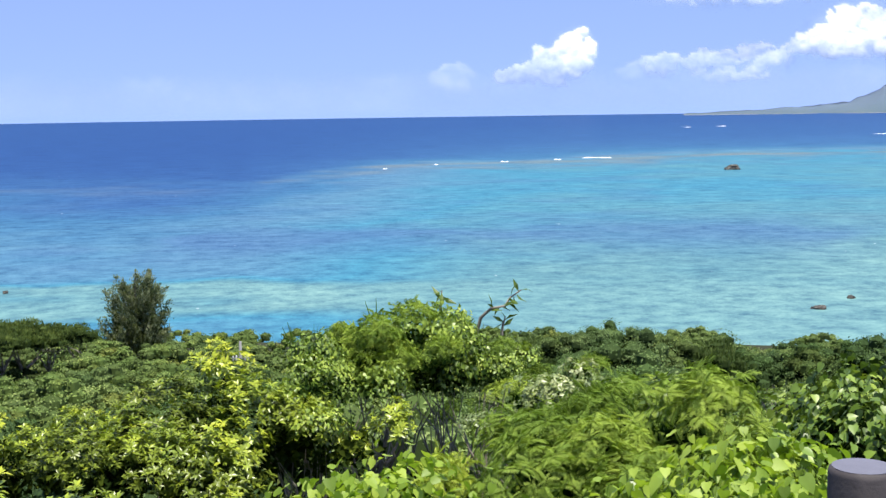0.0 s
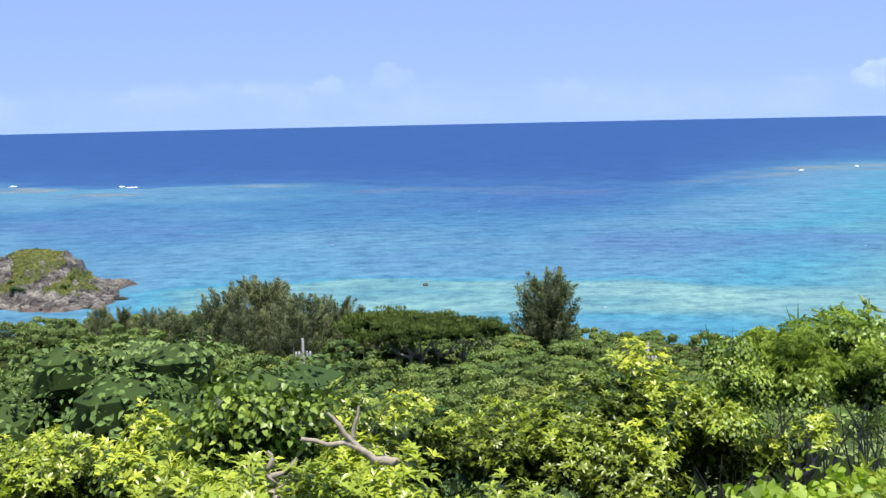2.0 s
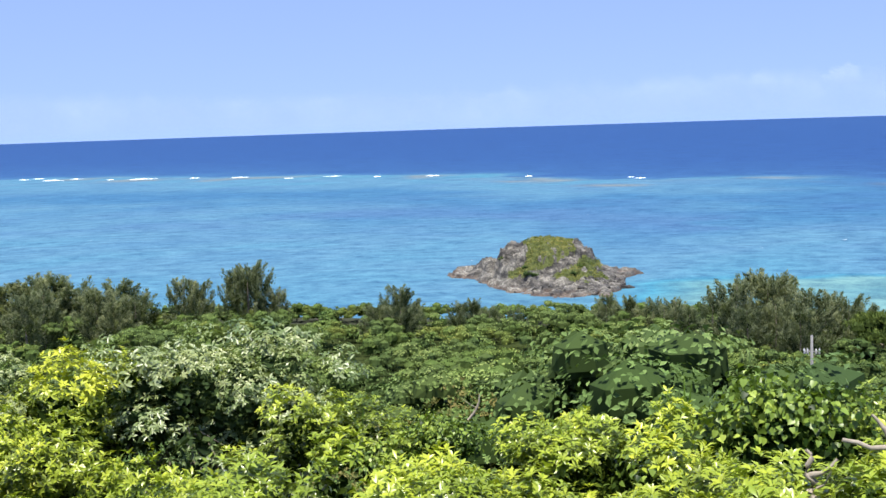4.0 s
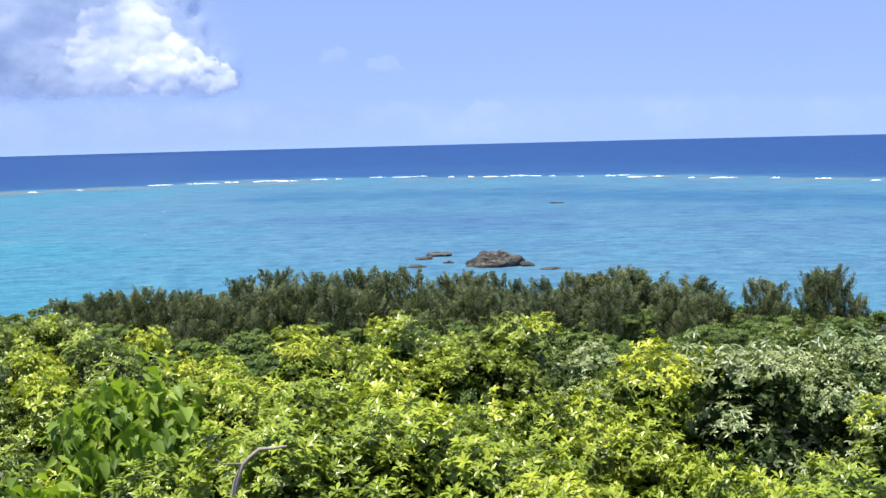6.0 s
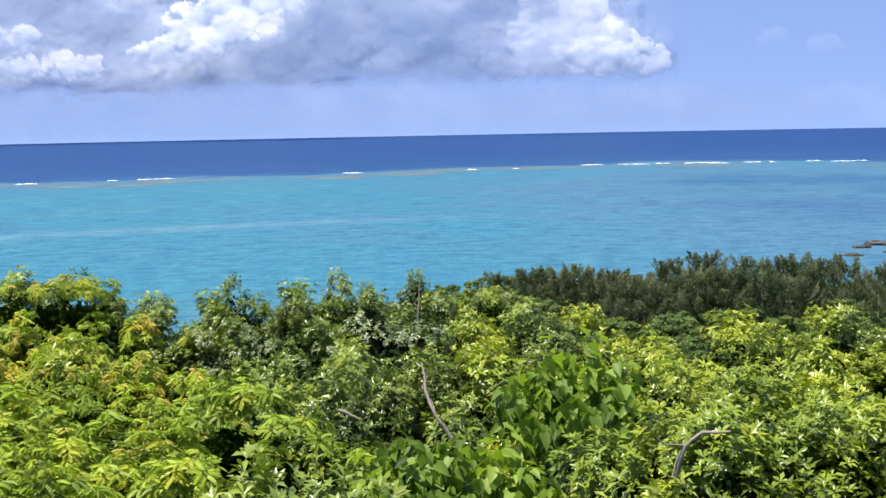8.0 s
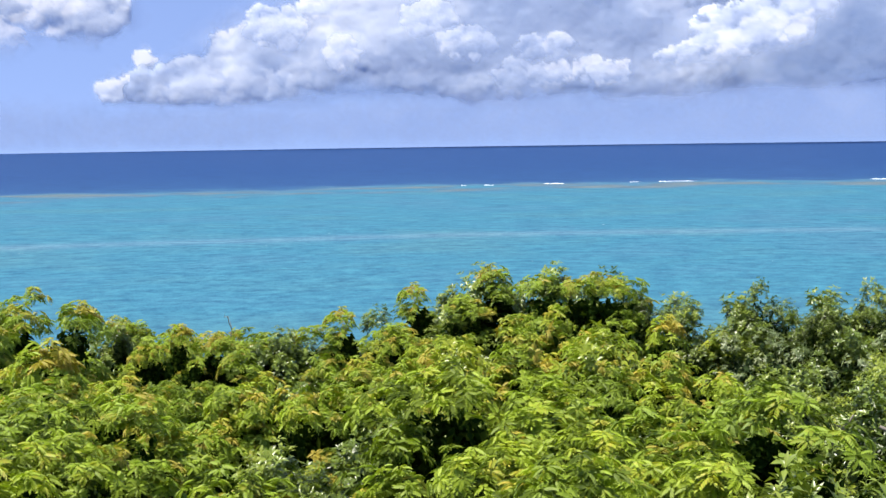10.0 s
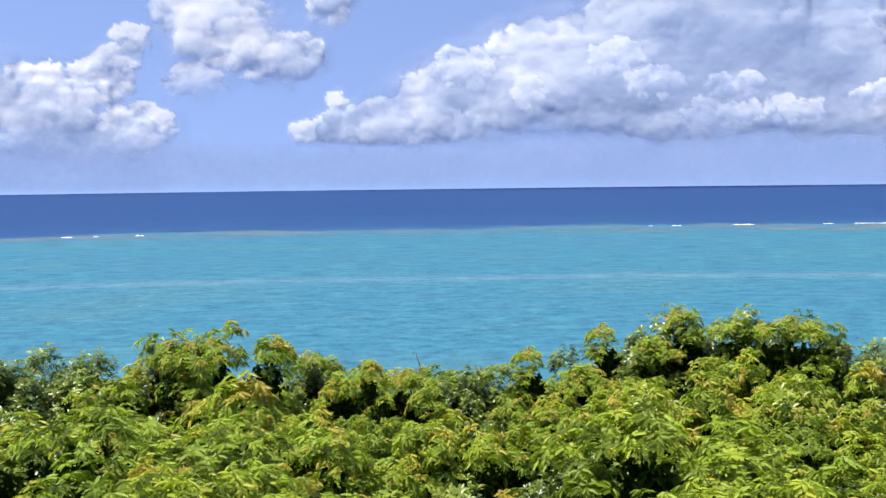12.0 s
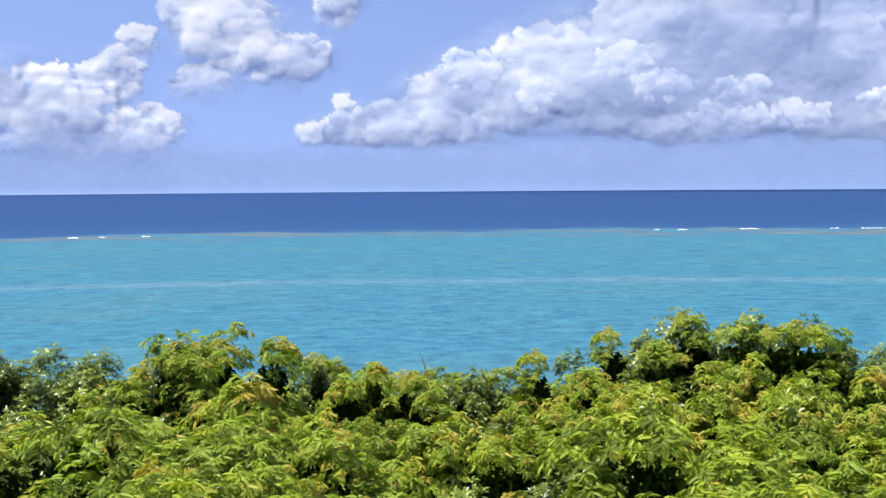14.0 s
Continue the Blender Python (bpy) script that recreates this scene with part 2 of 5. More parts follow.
def ground_material():
    m = Nodes("undergrowth_soil")
    co = m.coords()
    col = m.ramp(m.noise(co, 0.35, 6, 0.7), [(0.3, (0.01, 0.015, 0.005)), (0.5, (0.024, 0.034, 0.011)), (0.7, (0.055, 0.068, 0.024))])
    # ground within some 50 m is darkened in colour as the thicket's shade
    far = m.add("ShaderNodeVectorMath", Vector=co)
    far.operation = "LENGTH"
    thicket_shade = m.ramp(m.math("DIVIDE", far.outputs["Value"], 120.0), [(0.40, (0.34, 0.32, 0.36)), (0.47, (1, 1, 1))])
    col = m.mix(1.0, col, thicket_shade, "MULTIPLY")
    sep = m.add("ShaderNodeSeparateXYZ", Vector=co)
    beach = m.math("LESS_THAN", sep.outputs[2], 1.6)
    col = m.mix(beach, col, (0.04, 0.045, 0.03))
    m.put(m.bsdf, "Base Color", col)
    m.put(m.bsdf, "Roughness", 1.0)
    m.put(m.bsdf, "Specular IOR Level", 0.0)
    m.put(m.bsdf, "Normal", m.bump(m.noise(co, 3.0, 6), 0.8, 0.15))
    return m.mat


def foam_material():
    m = Nodes("sea_foam")
    m.put(m.bsdf, "Base Color", m.mix(m.noise(m.coords(), 0.4, 4), (0.7, 0.76, 0.8), (0.86, 0.88, 0.9)))
    m.put(m.bsdf, "Roughness", 0.8)
    return m.mat


def haze_material():
    """Thin even vapour along the sea line, clear where there is none."""
    m = Nodes("haze_vapour")
    n = m.math("SUBTRACT", m.noise(m.coords(), 0.03, 6, 0.6), 0.5)
    thick = m.math("ADD", m.attr("vapour"), m.math("MULTIPLY", m.math("MULTIPLY", n, m.attr("vapour")), 0.9))
    alpha = m.ramp(thick, [(0.0, (0, 0, 0)), (0.9, (1, 1, 1))])
    head = m.math("ADD", m.attr("head"), m.math("MULTIPLY", n, 0.22))
    col = m.ramp(head, [(0.08, (0.165, 0.215, 0.35)), (0.5, (0.275, 0.325, 0.445)), (0.85, (0.46, 0.495, 0.565)), (1.1, (0.59, 0.61, 0.64))])
    return vapour_shader(m, alpha, col)


def vapour_shader(m, alpha, col, pass_on=0.0):
    diff = m.add("ShaderNodeBsdfDiffuse", Color=col, Roughness=0.0)
    body = diff.outputs[0]
    if pass_on:
        tr = m.add("ShaderNodeBsdfTranslucent", Color=col)
        both = m.add("ShaderNodeMixShader", Fac=pass_on)
        m.tree.links.new(body, both.inputs[1])
        m.tree.links.new(tr.outputs[0], both.inputs[2])
        body = both.outputs[0]
    clear = m.add("ShaderNodeBsdfTransparent")
    mx = m.add("ShaderNodeMixShader", Fac=alpha)
    m.tree.links.new(clear.outputs[0], mx.inputs[1])
    m.tree.links.new(body, mx.inputs[2])
    m.surface(mx.outputs[0])
    return m.mat


def cloud_material():
    """Dense white cumulus: its billows are relief, with light and shade also painted by head, its edges thin out into
    the air.
    """
    m = Nodes("cloud_vapour")
    co = m.coords()
    n = m.math("SUBTRACT", m.noise(co, 0.03, 6, 0.6), 0.5)
    thick = m.math("ADD", m.attr("vapour"), m.math("MULTIPLY", m.math("MULTIPLY", n, m.attr("vapour")), 0.9))
    alpha = m.ramp(thick, [(0.0, (0, 0, 0)), (0.9, (1, 1, 1))])
    head = m.math("ADD", m.attr("head"), m.math("MULTIPLY", n, 0.15))
    # ramp from painted blue-grey shade to sunlit white
    col = m.ramp(head, [(0.1, (0.23, 0.31, 0.48)), (0.45, (0.4, 0.475, 0.62)), (0.8, (0.63, 0.68, 0.76)), (1.1, (0.8, 0.81, 0.83))])
    return vapour_shader(m, alpha, col, 0.38)


ROCK_DARK = rock_material("dark_sea_rock", (0.045, 0.04, 0.037), 0.62)
SEA, ROCK, SOIL, FOAM = sea_material(), rock_material(), ground_material(), foam_material()
CLOUD, HAZE = cloud_material(), haze_material()

# ---- the lie of the land ----
COAST_AZ = (-180, -90, -40, -10, 0, 12, 25, 35, 45, 65, 80, 120, 180)
COAST_D = (260, 250, 244, 250, 262, 284, 292, 315, 345, 350, 270, 235, 240)
SLOPE_D = (0, 2.8, 3.6, 6, 10, 20, 30, 60, 100, 150, 200, 1000)
SLOPE_H = (1.0, 1.0, 0.985, 0.955, 0.915, 0.845, 0.79, 0.62, 0.435, 0.25, 0.115, 0.0)


def coast(az):
    return np.interp(az, COAST_AZ, COAST_D)


def bearing(x, y):
    return np.degrees(np.arctan2(-np.asarray(x), np.asarray(y)))


def ground_z(x, y):
    """Height of the ground: the lookout's terrace, the hillside and the beach."""
    x, y = np.asarray(x, float), np.asarray(y, float)
    d, az = np.hypot(x, y), bearing(x, y)
    c = coast(az)
    land = np.interp(d * (255 / c) ** smooth(30, 200, d), SLOPE_D, SLOPE_H) * 43.4
    # the shoulder of the hill that carries the near thicket
    e = edge_d(az)
    shoulder = canopy_z(az, np.clip(d, 3.0, e)) - 2.1 - 1.1 * np.maximum(d - e, 0) - 2.0 * smooth(5.0, 3.0, d)
    land = np.where((az > -70) & (az < 140) & (d < 60), np.maximum(land, shoulder), land)
    land = np.where(d * 255 / c > 200, 43.4 * 0.115 * np.clip((c - d) / (c - 200 * c / 255), -0.6, 1), land)
    return land + 0.5 * smooth(8, 40, d) * fbm(x / 14, y / 14) * np.clip((c - d) / 60, 0, 1)


# Tops of the nearest growth, seen from the lookout: bearing and fall in degrees.
TOP_AZ = (-60, -35, -31.5, -28.5, -25.5, -21.8, -20.2, -18, -16, -12.5, -10.5, -8.5, -6, -3, 2.5, 6, 10, 12.4, 14.8, 21,
          24.8, 27.5, 30.1, 32.8, 37, 42, 45, 50, 53.8, 58, 62.6, 67.6, 71.7, 75.5)
TOP_EL = (-10.5, -10.9, -12.2, -12.8, -11.7, -11.4, -10.9, -9.0, -8.6, -8.7, -10.3, -11.4, -11.8, -11.9, -11.7, -11.6, -11.5, -12.3, -13.0, -13.2,
          -13.2, -11.6, -9.9, -9.0, -9.6, -9.2, -8.3, -8.1, -8.8, -8.4, -7.7, -7.3, -7.0, -7.1)
TOP2_AZ = (77.9, 79.5, 82.4, 86.2, 90, 92.9, 96.9, 99.4, 100.9, 102.8, 104.3, 106.2, 108.6, 110.5, 113, 116, 130)
TOP2_EL = (-7.6, -7.2, -6.2, -5.9, -7.0, -8.0, -8.1, -8.35, -7.75, -7.5, -7.8, -6.9, -6.7, -7.05, -6.95, -6.7, -6.7)
EDGE_AZ = (-60, -30, -22, -16, -10, 0, 10, 20, 26, 33, 40, 50, 60, 70, 86, 100, 130)
EDGE_D = (14, 15, 15, 13, 11, 10, 10, 10, 12, 17, 19, 20, 20, 19, 20, 19, 19)


def top_el(az):
    return np.interp(az, TOP_AZ + TOP2_AZ, TOP_EL + TOP2_EL)


def edge_d(az):
    return np.interp(az, EDGE_AZ, EDGE_D)


def canopy_z(az, d):
    """Height of the leaf tops of the near thicket."""
    e, te = edge_d(az), top_el(az)
    s = np.clip(np.log(d / 4.0) / np.log(e / 4.0), 0, 1)
    return EYE + (d - ARM) * np.tan(np.radians(-20.0 + (te + 20.0) * s ** 0.75))


# Ground: one sheet of rings round the lookout, running out under the sea.
ga = np.radians(np.linspace(-180, 180, 241)[:-1])
gd = np.concatenate([[0.0], np.geomspace(0.8, 900, 90)])
A, D = np.meshgrid(ga, gd, indexing="ij")
gx, gy = -np.sin(A) * D, np.cos(A) * D
gz = ground_z(gx, gy) - smooth(400, 900, D) * 30
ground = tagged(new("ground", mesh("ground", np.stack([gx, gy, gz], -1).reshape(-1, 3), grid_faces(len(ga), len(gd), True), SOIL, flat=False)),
                "dark soil and undergrowth of the hillside running down to the beach, with painted shade near the lookout", "ground", kind="structure")

# ---- the sea ----
REEF_AZ = (-60, -35, -24, -19, -14.5, -10, -8, -5, -2, 1, 4, 9, 14.5, 24.5, 34.5, 44, 52, 60, 68, 78, 88, 97, 107, 116, 140)
REEF_D = (1260, 1215, 1123, 1036, 960, 890, 820, 790, 790, 800, 810, 830, 890, 1015, 1160, 1310, 1390, 1330, 1245, 1205, 1140, 1125, 1104, 1085, 1060)


def sea_fields(x, y):
    """Depth of the water (0 shore, 1 open sea) and cover of weed and coral."""
    d, az = np.hypot(x, y), bearing(x, y)
    reef, c = np.interp(az, REEF_AZ, REEF_D), coast(az)
    wobble = 45 * fbm(x / 130, y / 130) + 22 * fbm(x / 30, y / 30)
    s = (d + wobble * smooth(300, 500, d) - c) / (reef - c)
    gap = np.exp(-((az + 3) / 10.5) ** 2)
    right = smooth(2, -20, az)
    left = smooth(49, 76, az)
    inner = np.interp(s, (0, 0.08, 0.2, 0.4, 0.62, 0.8, 0.96, 1.0, 1.03, 1.12, 1.6, 3.2), (0.42, 0.44, 0.46, 0.50, 0.58, 0.46, 0.40, 0.44, 0.72, 0.88, 0.97, 1.0))
    lagoon = np.interp(s, (0, 0.1, 0.3, 0.6, 0.85, 0.96, 1.0, 1.02, 1.1, 1.6, 3.2), (0.24, 0.27, 0.30, 0.29, 0.30, 0.36, 0.42, 0.74, 0.9, 0.97, 1.0))
    flats = np.interp(s, (0, 0.1, 0.25, 0.5, 0.75, 0.97, 1.05, 1.2, 1.6, 3.2), (0.07, 0.1, 0.16, 0.29, 0.24, 0.31, 0.5, 0.7, 0.84, 0.95))
    depth = inner * (1 - left) + lagoon * left
    sill = np.interp(s, (0, 0.15, 0.35, 0.55, 0.75, 1.0, 1.15, 1.4, 2.0), (0.36, 0.42, 0.5, 0.56, 0.78, 0.88, 0.93, 0.97, 1.0))
    depth = depth * (1 - right) + flats * right
    depth = depth * (1 - gap) + sill * gap
    edge = np.interp(az, (-20, -12, -7, -1, 5, 9, 14), (328, 336, 350, 356, 359, 358, 350)) + 5 * fbm(x / 25, y / 25)
    bank = smooth(17, 11, az) * smooth(-26, -12, az) * smooth(edge + 5, edge - 9, d) * smooth(276, 300, d) * (0.92 + 0.2 * fbm(x / 18, y / 18))
    depth = depth + (0.07 - depth) * np.clip(bank, 0, 0.95)
    depth = depth + 0.05 * fbm(x / 60, y / 60) * (1 - smooth(1.0, 1.3, s)) * smooth(0, 0.2, s)
    # weed meadows in the lagoon, brown coral along the reef's crest
    band = np.exp(-((d - np.interp(az, (-40, -10, 5, 16, 25, 45, 60), (470, 450, 445, 560, 622, 660, 740))) / 58.0) ** 2)
    weed = 0.7 * band * smooth(-0.5, 0.35, fbm(x / 70, y / 70)) * smooth(66, 50, az)
    crest = np.exp(-((s - 0.94) / 0.06) ** 2) * smooth(-0.6, 0.3, fbm(x / 45, y / 45)) * (1 - 0.7 * gap)
    shelf = smooth(-6, -14, az) * smooth(0.78, 0.9, s + 0.08 * fbm(x / 50, y / 50)) * smooth(1.08, 0.99, s) * smooth(-0.7, 0.5, fbm(x / 60 + 9, y / 25, 3))
    crest = np.maximum(crest, 0.85 * shelf)
    weed = np.clip(np.maximum(weed, 0.75 * crest) + 0.25 * smooth(0.2, 0.7, fbm(x / 38, y / 38)) * smooth(0.15, 0.4, s) * (1 - smooth(0.9, 1, s)) * (1 - left), 0, 0.8)
    slick = smooth(60, 74, az) * np.exp(-((d - np.interp(az, (60, 78, 97, 116), (640, 600, 577, 584))) / 14.0) ** 2)
    return np.clip(depth, 0, 1), weed, slick, np.clip(crest, 0, 1)


sa = np.radians(np.concatenate([np.linspace(-60, 140, 380), np.linspace(140, 300, 24)[1:-1]]))
sd = np.concatenate([np.linspace(215, 520, 62), np.linspace(520, 1500, 104)[1:], np.geomspace(1500, 4750, 24)[1:]])
A, D = np.meshgrid(sa, sd, indexing="ij")
sx, sy = -np.sin(A) * D, np.cos(A) * D
dep, wee, sli, cor = sea_fields(sx, sy)
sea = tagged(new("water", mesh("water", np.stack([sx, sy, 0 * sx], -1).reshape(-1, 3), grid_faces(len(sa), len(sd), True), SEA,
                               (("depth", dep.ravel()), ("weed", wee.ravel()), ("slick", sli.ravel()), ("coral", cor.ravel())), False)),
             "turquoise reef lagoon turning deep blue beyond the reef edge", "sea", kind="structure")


# ---- clouds: banks of vapour far out over the sea, behind its edge ----
def cloud(label, az0, az1, el0, el1, lobes, base, dist=4520.0, step=0.1, seed=0, fade=1.0, crowd=26, veil=0.55, white=1.0, pale=0.42, mottle=0.3, grade=((0, 1.0),), relief=0.36, soft=0.5, verge=1.2):
    """lobes: (bearing, elevation, half width, half height) in degrees; base: elevation of the flat underside.
    Each lobe is filled with billows; their tone is painted lit at the top and shaded below."""
    rng = np.random.default_rng(900 + seed)
    na, ne = int((az1 - az0) / step) + 1, int((el1 - el0) / step) + 1
    a, e = np.meshgrid(np.linspace(az0, az1, na), np.linspace(el0, el1, ne), indexing="ij")
    wa = a + 0.16 * fbm(a * 1.6, e * 1.6, seed, 5, 0.62)
    we = e + 0.14 * fbm(a * 1.6 + 40, e * 1.6, seed, 5, 0.62)
    field = np.full(a.shape, -9.0)
    metres = dist * math.pi / 180
    bulge = np.zeros(a.shape)
    billows = []
    for la, le, ra, re in lobes:
        q = 1 - np.hypot((wa - la) / ra, (we - le) / re)
        field = np.logaddexp(field * 6, q * 6) / 6
        if crowd:
            bulge = np.maximum(bulge, 0.9 * min(ra, re) * metres * np.sqrt(np.clip(q * (2 - q), 0, 1)))
        for i in range(int(crowd * (0.5 + 0.45 * ra * re))):
            t, u = rng.random() * 6.283, math.sqrt(rng.random())
            pa, pe = la + ra * 0.9 * u * math.cos(t), le + re * 0.9 * u * math.sin(t)
            r = (0.3 + 0.55 * min(ra, re, 2.0) * rng.random() ** 1.5) * (1.15 - 0.5 * u)
            if pe - 0.3 * r > base:
                billows.append((pe, pa, r, 0.8 + 0.4 * rng.random()))
        # small knuckles along the upper rim
        for i in range(int(crowd * 0.5 * (0.5 + ra))):
            t, u = rng.random() * 3.14, 0.6 + 0.45 * rng.random()
            pa, pe = la + ra * u * math.cos(t), le + re * u * math.sin(t)
            if pe - 0.1 > base:
                billows.append((pe, pa, 0.13 + 0.24 * rng.random() ** 2, 0.85 + 0.35 * rng.random()))
    billows.sort(reverse=True)
    alpha = veil * smooth(-0.5, 0.45, field)
    head = pale + 0.25 * fbm(a * 0.5, e * 0.8, seed + 5, 3)
    for pe, pa, r, bright in billows:
        k0, k1 = np.searchsorted(a[:, 0], (pa - 1.6 * r, pa + 1.6 * r))
        h0, h1 = np.searchsorted(e[0], (pe - 1.6 * r, pe + 1.6 * r))
        box = (slice(k0, k1), slice(h0, h1))
        dx, dy = (wa[box] - pa) / r, (we[box] - pe) / (0.85 * r)
        m = smooth(1.1, 0.72, np.hypot(dx, dy)) * smooth(-1.1, 0.3, dy)
        ci, cj = min(int((pa - az0) / step), na - 1), min(int((pe - el0) / step), ne - 1)
        bulge[box] = np.maximum(bulge[box], 0.86 * bulge[max(ci, 0), max(cj, 0)] + 0.8 * r * metres * np.sqrt(np.clip(1 - dx * dx - dy * dy, 0, 1)))
        # billow tops and left flanks painted light, undersides dark
        v = bright * (0.35 + 0.63 * smooth(-0.8, 0.75, dy + 0.3 * dx))
        head[box] += (v - head[box]) * m
        alpha[box] += m * (1 - alpha[box])
    # a sunlit rim painted along the upper outline
    head = head * (1 + 0.35 * smooth(0.4, -0.15, field) * smooth(base + 0.5, base + 1.6, e))
    low = smooth(base - 0.3, base + soft, e + 0.22 * fbm(a * 0.7, e, seed + 9, 3))
    rim = smooth(0, verge, np.minimum(np.minimum(a - az0, az1 - a), (e - el0) * 4))
    alpha = np.clip(alpha * low * rim, 0, 1) * fade
    # shade painted in towards the base, and by bearing through grade
    head = white * head * (0.6 + 0.4 * smooth(base, base + 1.5, e)) * (1 - mottle + 1.1 * mottle * smooth(-0.45, 0.45, fbm(a * 0.3, e * 0.55, seed + 30, 3)))
    head = head * np.interp(a, [g[0] for g in grade], [g[1] for g in grade])
    for i in range(4):
        p = np.pad(bulge, 1, mode="edge")
        bulge = (p[:-2, 1:-1] + p[2:, 1:-1] + p[1:-1, :-2] + p[1:-1, 2:] + 2 * bulge) / 6
    bulge = relief * bulge + (2.0 * (0.5 - np.abs(fbm(a * 2.6, e * 2.6, seed + 50, 4, 0.6))) if crowd else 0)
    d = dist + 45.0 * np.clip(e - base, -1, 10) - bulge
    r = np.radians(a)
    v = np.stack([-np.sin(r) * d, np.cos(r) * d, EYE + d * np.tan(np.radians(e))], -1).reshape(-1, 3)
    me = mesh("cloud", v, grid_faces(na, ne), CLOUD if crowd else HAZE, (("vapour", alpha.ravel()), ("head", head.ravel())), False)
    return tagged(new("cloud", me), label, "cloud", "clouds")


cloud("white cumulus cloud above the far horizon", -25, -14, 0.2, 4.4,
      [(-22.2, 2.0, 0.75, 1.0), (-21.2, 1.4, 1.0, 0.75), (-19.8, 1.1, 1.0, 0.45)], 0.75, seed=1, fade=0.72, step=0.07, veil=0.35, mottle=0.4, crowd=30)
cloud("row of small white clouds beside the headland", -32, -24.5, 0.2, 3.2,
      [(-26.0, 1.5, 0.8, 0.4), (-28.0, 1.5, 1.2, 0.5), (-30.2, 1.7, 1.1, 0.6), (-29, 0.9, 1.2, 0.2)], 0.7, seed=2, fade=0.42)
cloud("bright cumulus cloud beside the headland", -41, -30.8, 0.8, 5.6,
      [(-34.5, 2.7, 2.2, 1.0), (-33.0, 2.3, 1.2, 0.6), (-38, 3, 2.5, 1.4), (-31.8, 2.2, 0.8, 0.35)], 1.3, seed=3, fade=0.78)
cloud("thin streak of cloud high above the headland", -33.5, -24, 3.2, 5.6, [(-29, 4.35, 3.2, 0.45)], 3.7, seed=4, fade=0.5)
cloud("broad grey-bellied cloud bank over the reef", 53.5, 83, 0.9, 10.5,
      [(69, 5.4, 8, 3.6), (63, 3.6, 4.5, 1.9), (60.2, 2.9, 2.6, 1.0), (57.9, 2.5, 1.0, 0.7), (75, 4.0, 5, 2.4), (75, 2.7, 4, 1.0),
       (64, 6.5, 5, 2.5), (76.5, 6, 4.5, 3.3)], 1.65, 4640, seed=5, white=0.45, veil=0.9, pale=0.25, mottle=0.6, grade=((55, 1.5), (61, 1.45), (65, 0.72), (71, 0.68), (74, 1.3), (79, 1.25), (82, 0.8), (92, 0.8)), relief=0.22, verge=4.0)
cloud("towering white cumulus bank with a grey base", 74.5, 110, 0.4, 11,
      [(84, 5.4, 7.5, 3.6), (91.5, 4.3, 4.6, 2.3), (96.0, 3.3, 3.2, 1.7), (99.8, 2.2, 2.9, 1.0), (97.5, 2.4, 2.5, 1.2),
       (87, 2.6, 5, 1.2), (80, 3, 4, 1.6), (88, 6.8, 3.0, 1.6)], 1.3, 4520, seed=6, white=0.63, veil=0.7, pale=0.45, mottle=0.4, crowd=34, grade=((76, 1.05), (79, 1.1), (82, 0.75), (87, 0.95), (96, 1.35)), step=0.08, verge=5.0, relief=0.3)
cloud("bright cumulus head rising before the grey bank", 71, 82, 1.8, 9.5,
      [(74.4, 5.4, 1.5, 1.6), (76.4, 4.1, 2.3, 1.1), (78.2, 3.2, 1.6, 0.5), (73.2, 6.8, 1.2, 1.4)], 2.4, 4215, step=0.08, seed=23, white=1.05, pale=0.6, mottle=0.2, crowd=30, relief=0.2, soft=1.5, verge=1.6)
cloud("cluster of white puffs along the foot of the bank", 79, 99.5, 0.9, 8,
      [(86.1, 2.3, 0.8, 0.7), (84.5, 2.3, 1.0, 0.75), (82.2, 2.5, 1.3, 0.55), (84.1, 3.6, 0.5, 0.55), (85.3, 3.7, 0.5, 0.5), (88.0, 3.8, 1.1, 0.8), (89.6, 4.9, 1.2, 0.8), (93.4, 3.5, 0.75, 0.8), (96.2, 4.6, 1.4, 0.9)], 1.35, 4210, step=0.08, seed=31,
      white=0.86, veil=0.5, pale=0.5, mottle=0.35, crowd=24, relief=0.24, soft=1.2, verge=1.6, fade=0.66)
cloud("white puffs at the thin end of the bank", 56.5, 66, 1.2, 8,
      [(62.8, 3.5, 0.8, 1.0), (62.0, 4.9, 0.9, 0.9), (59.8, 2.9, 1.3, 0.6), (59.0, 4.0, 0.4, 0.5)], 1.9, 4210, step=0.08, seed=32,
      white=0.9, veil=0.5, pale=0.5, mottle=0.3, crowd=20, relief=0.24, soft=1.2, verge=1.6, fade=0.3)
cloud("small white cloud tower at the end of the bank", 98.8, 105, 0.9, 4.6, [(101.65, 3.0, 0.42, 0.75), (102.4, 1.9, 1.1, 0.55), (100.8, 1.9, 1.2, 0.6)], 1.3, 4513, seed=19, white=1.1, pale=0.6, mottle=0.1)
cloud("white cumulus cloud low over the open sea", 107.6, 125, -0.2, 8,
      [(114.0, 3.2, 2.4, 1.7), (111.4, 4.4, 1.1, 1.2), (110.4, 5.9, 0.6, 0.7), (110.2, 2.2, 1.8, 0.9), (118.5, 3.4, 3, 2.2), (113, 1.2, 3.2, 1.2)], 0.2, 4520, step=0.08, seed=7, white=0.95, pale=0.5, mottle=0.36, crowd=30, soft=2.6, fade=0.9)
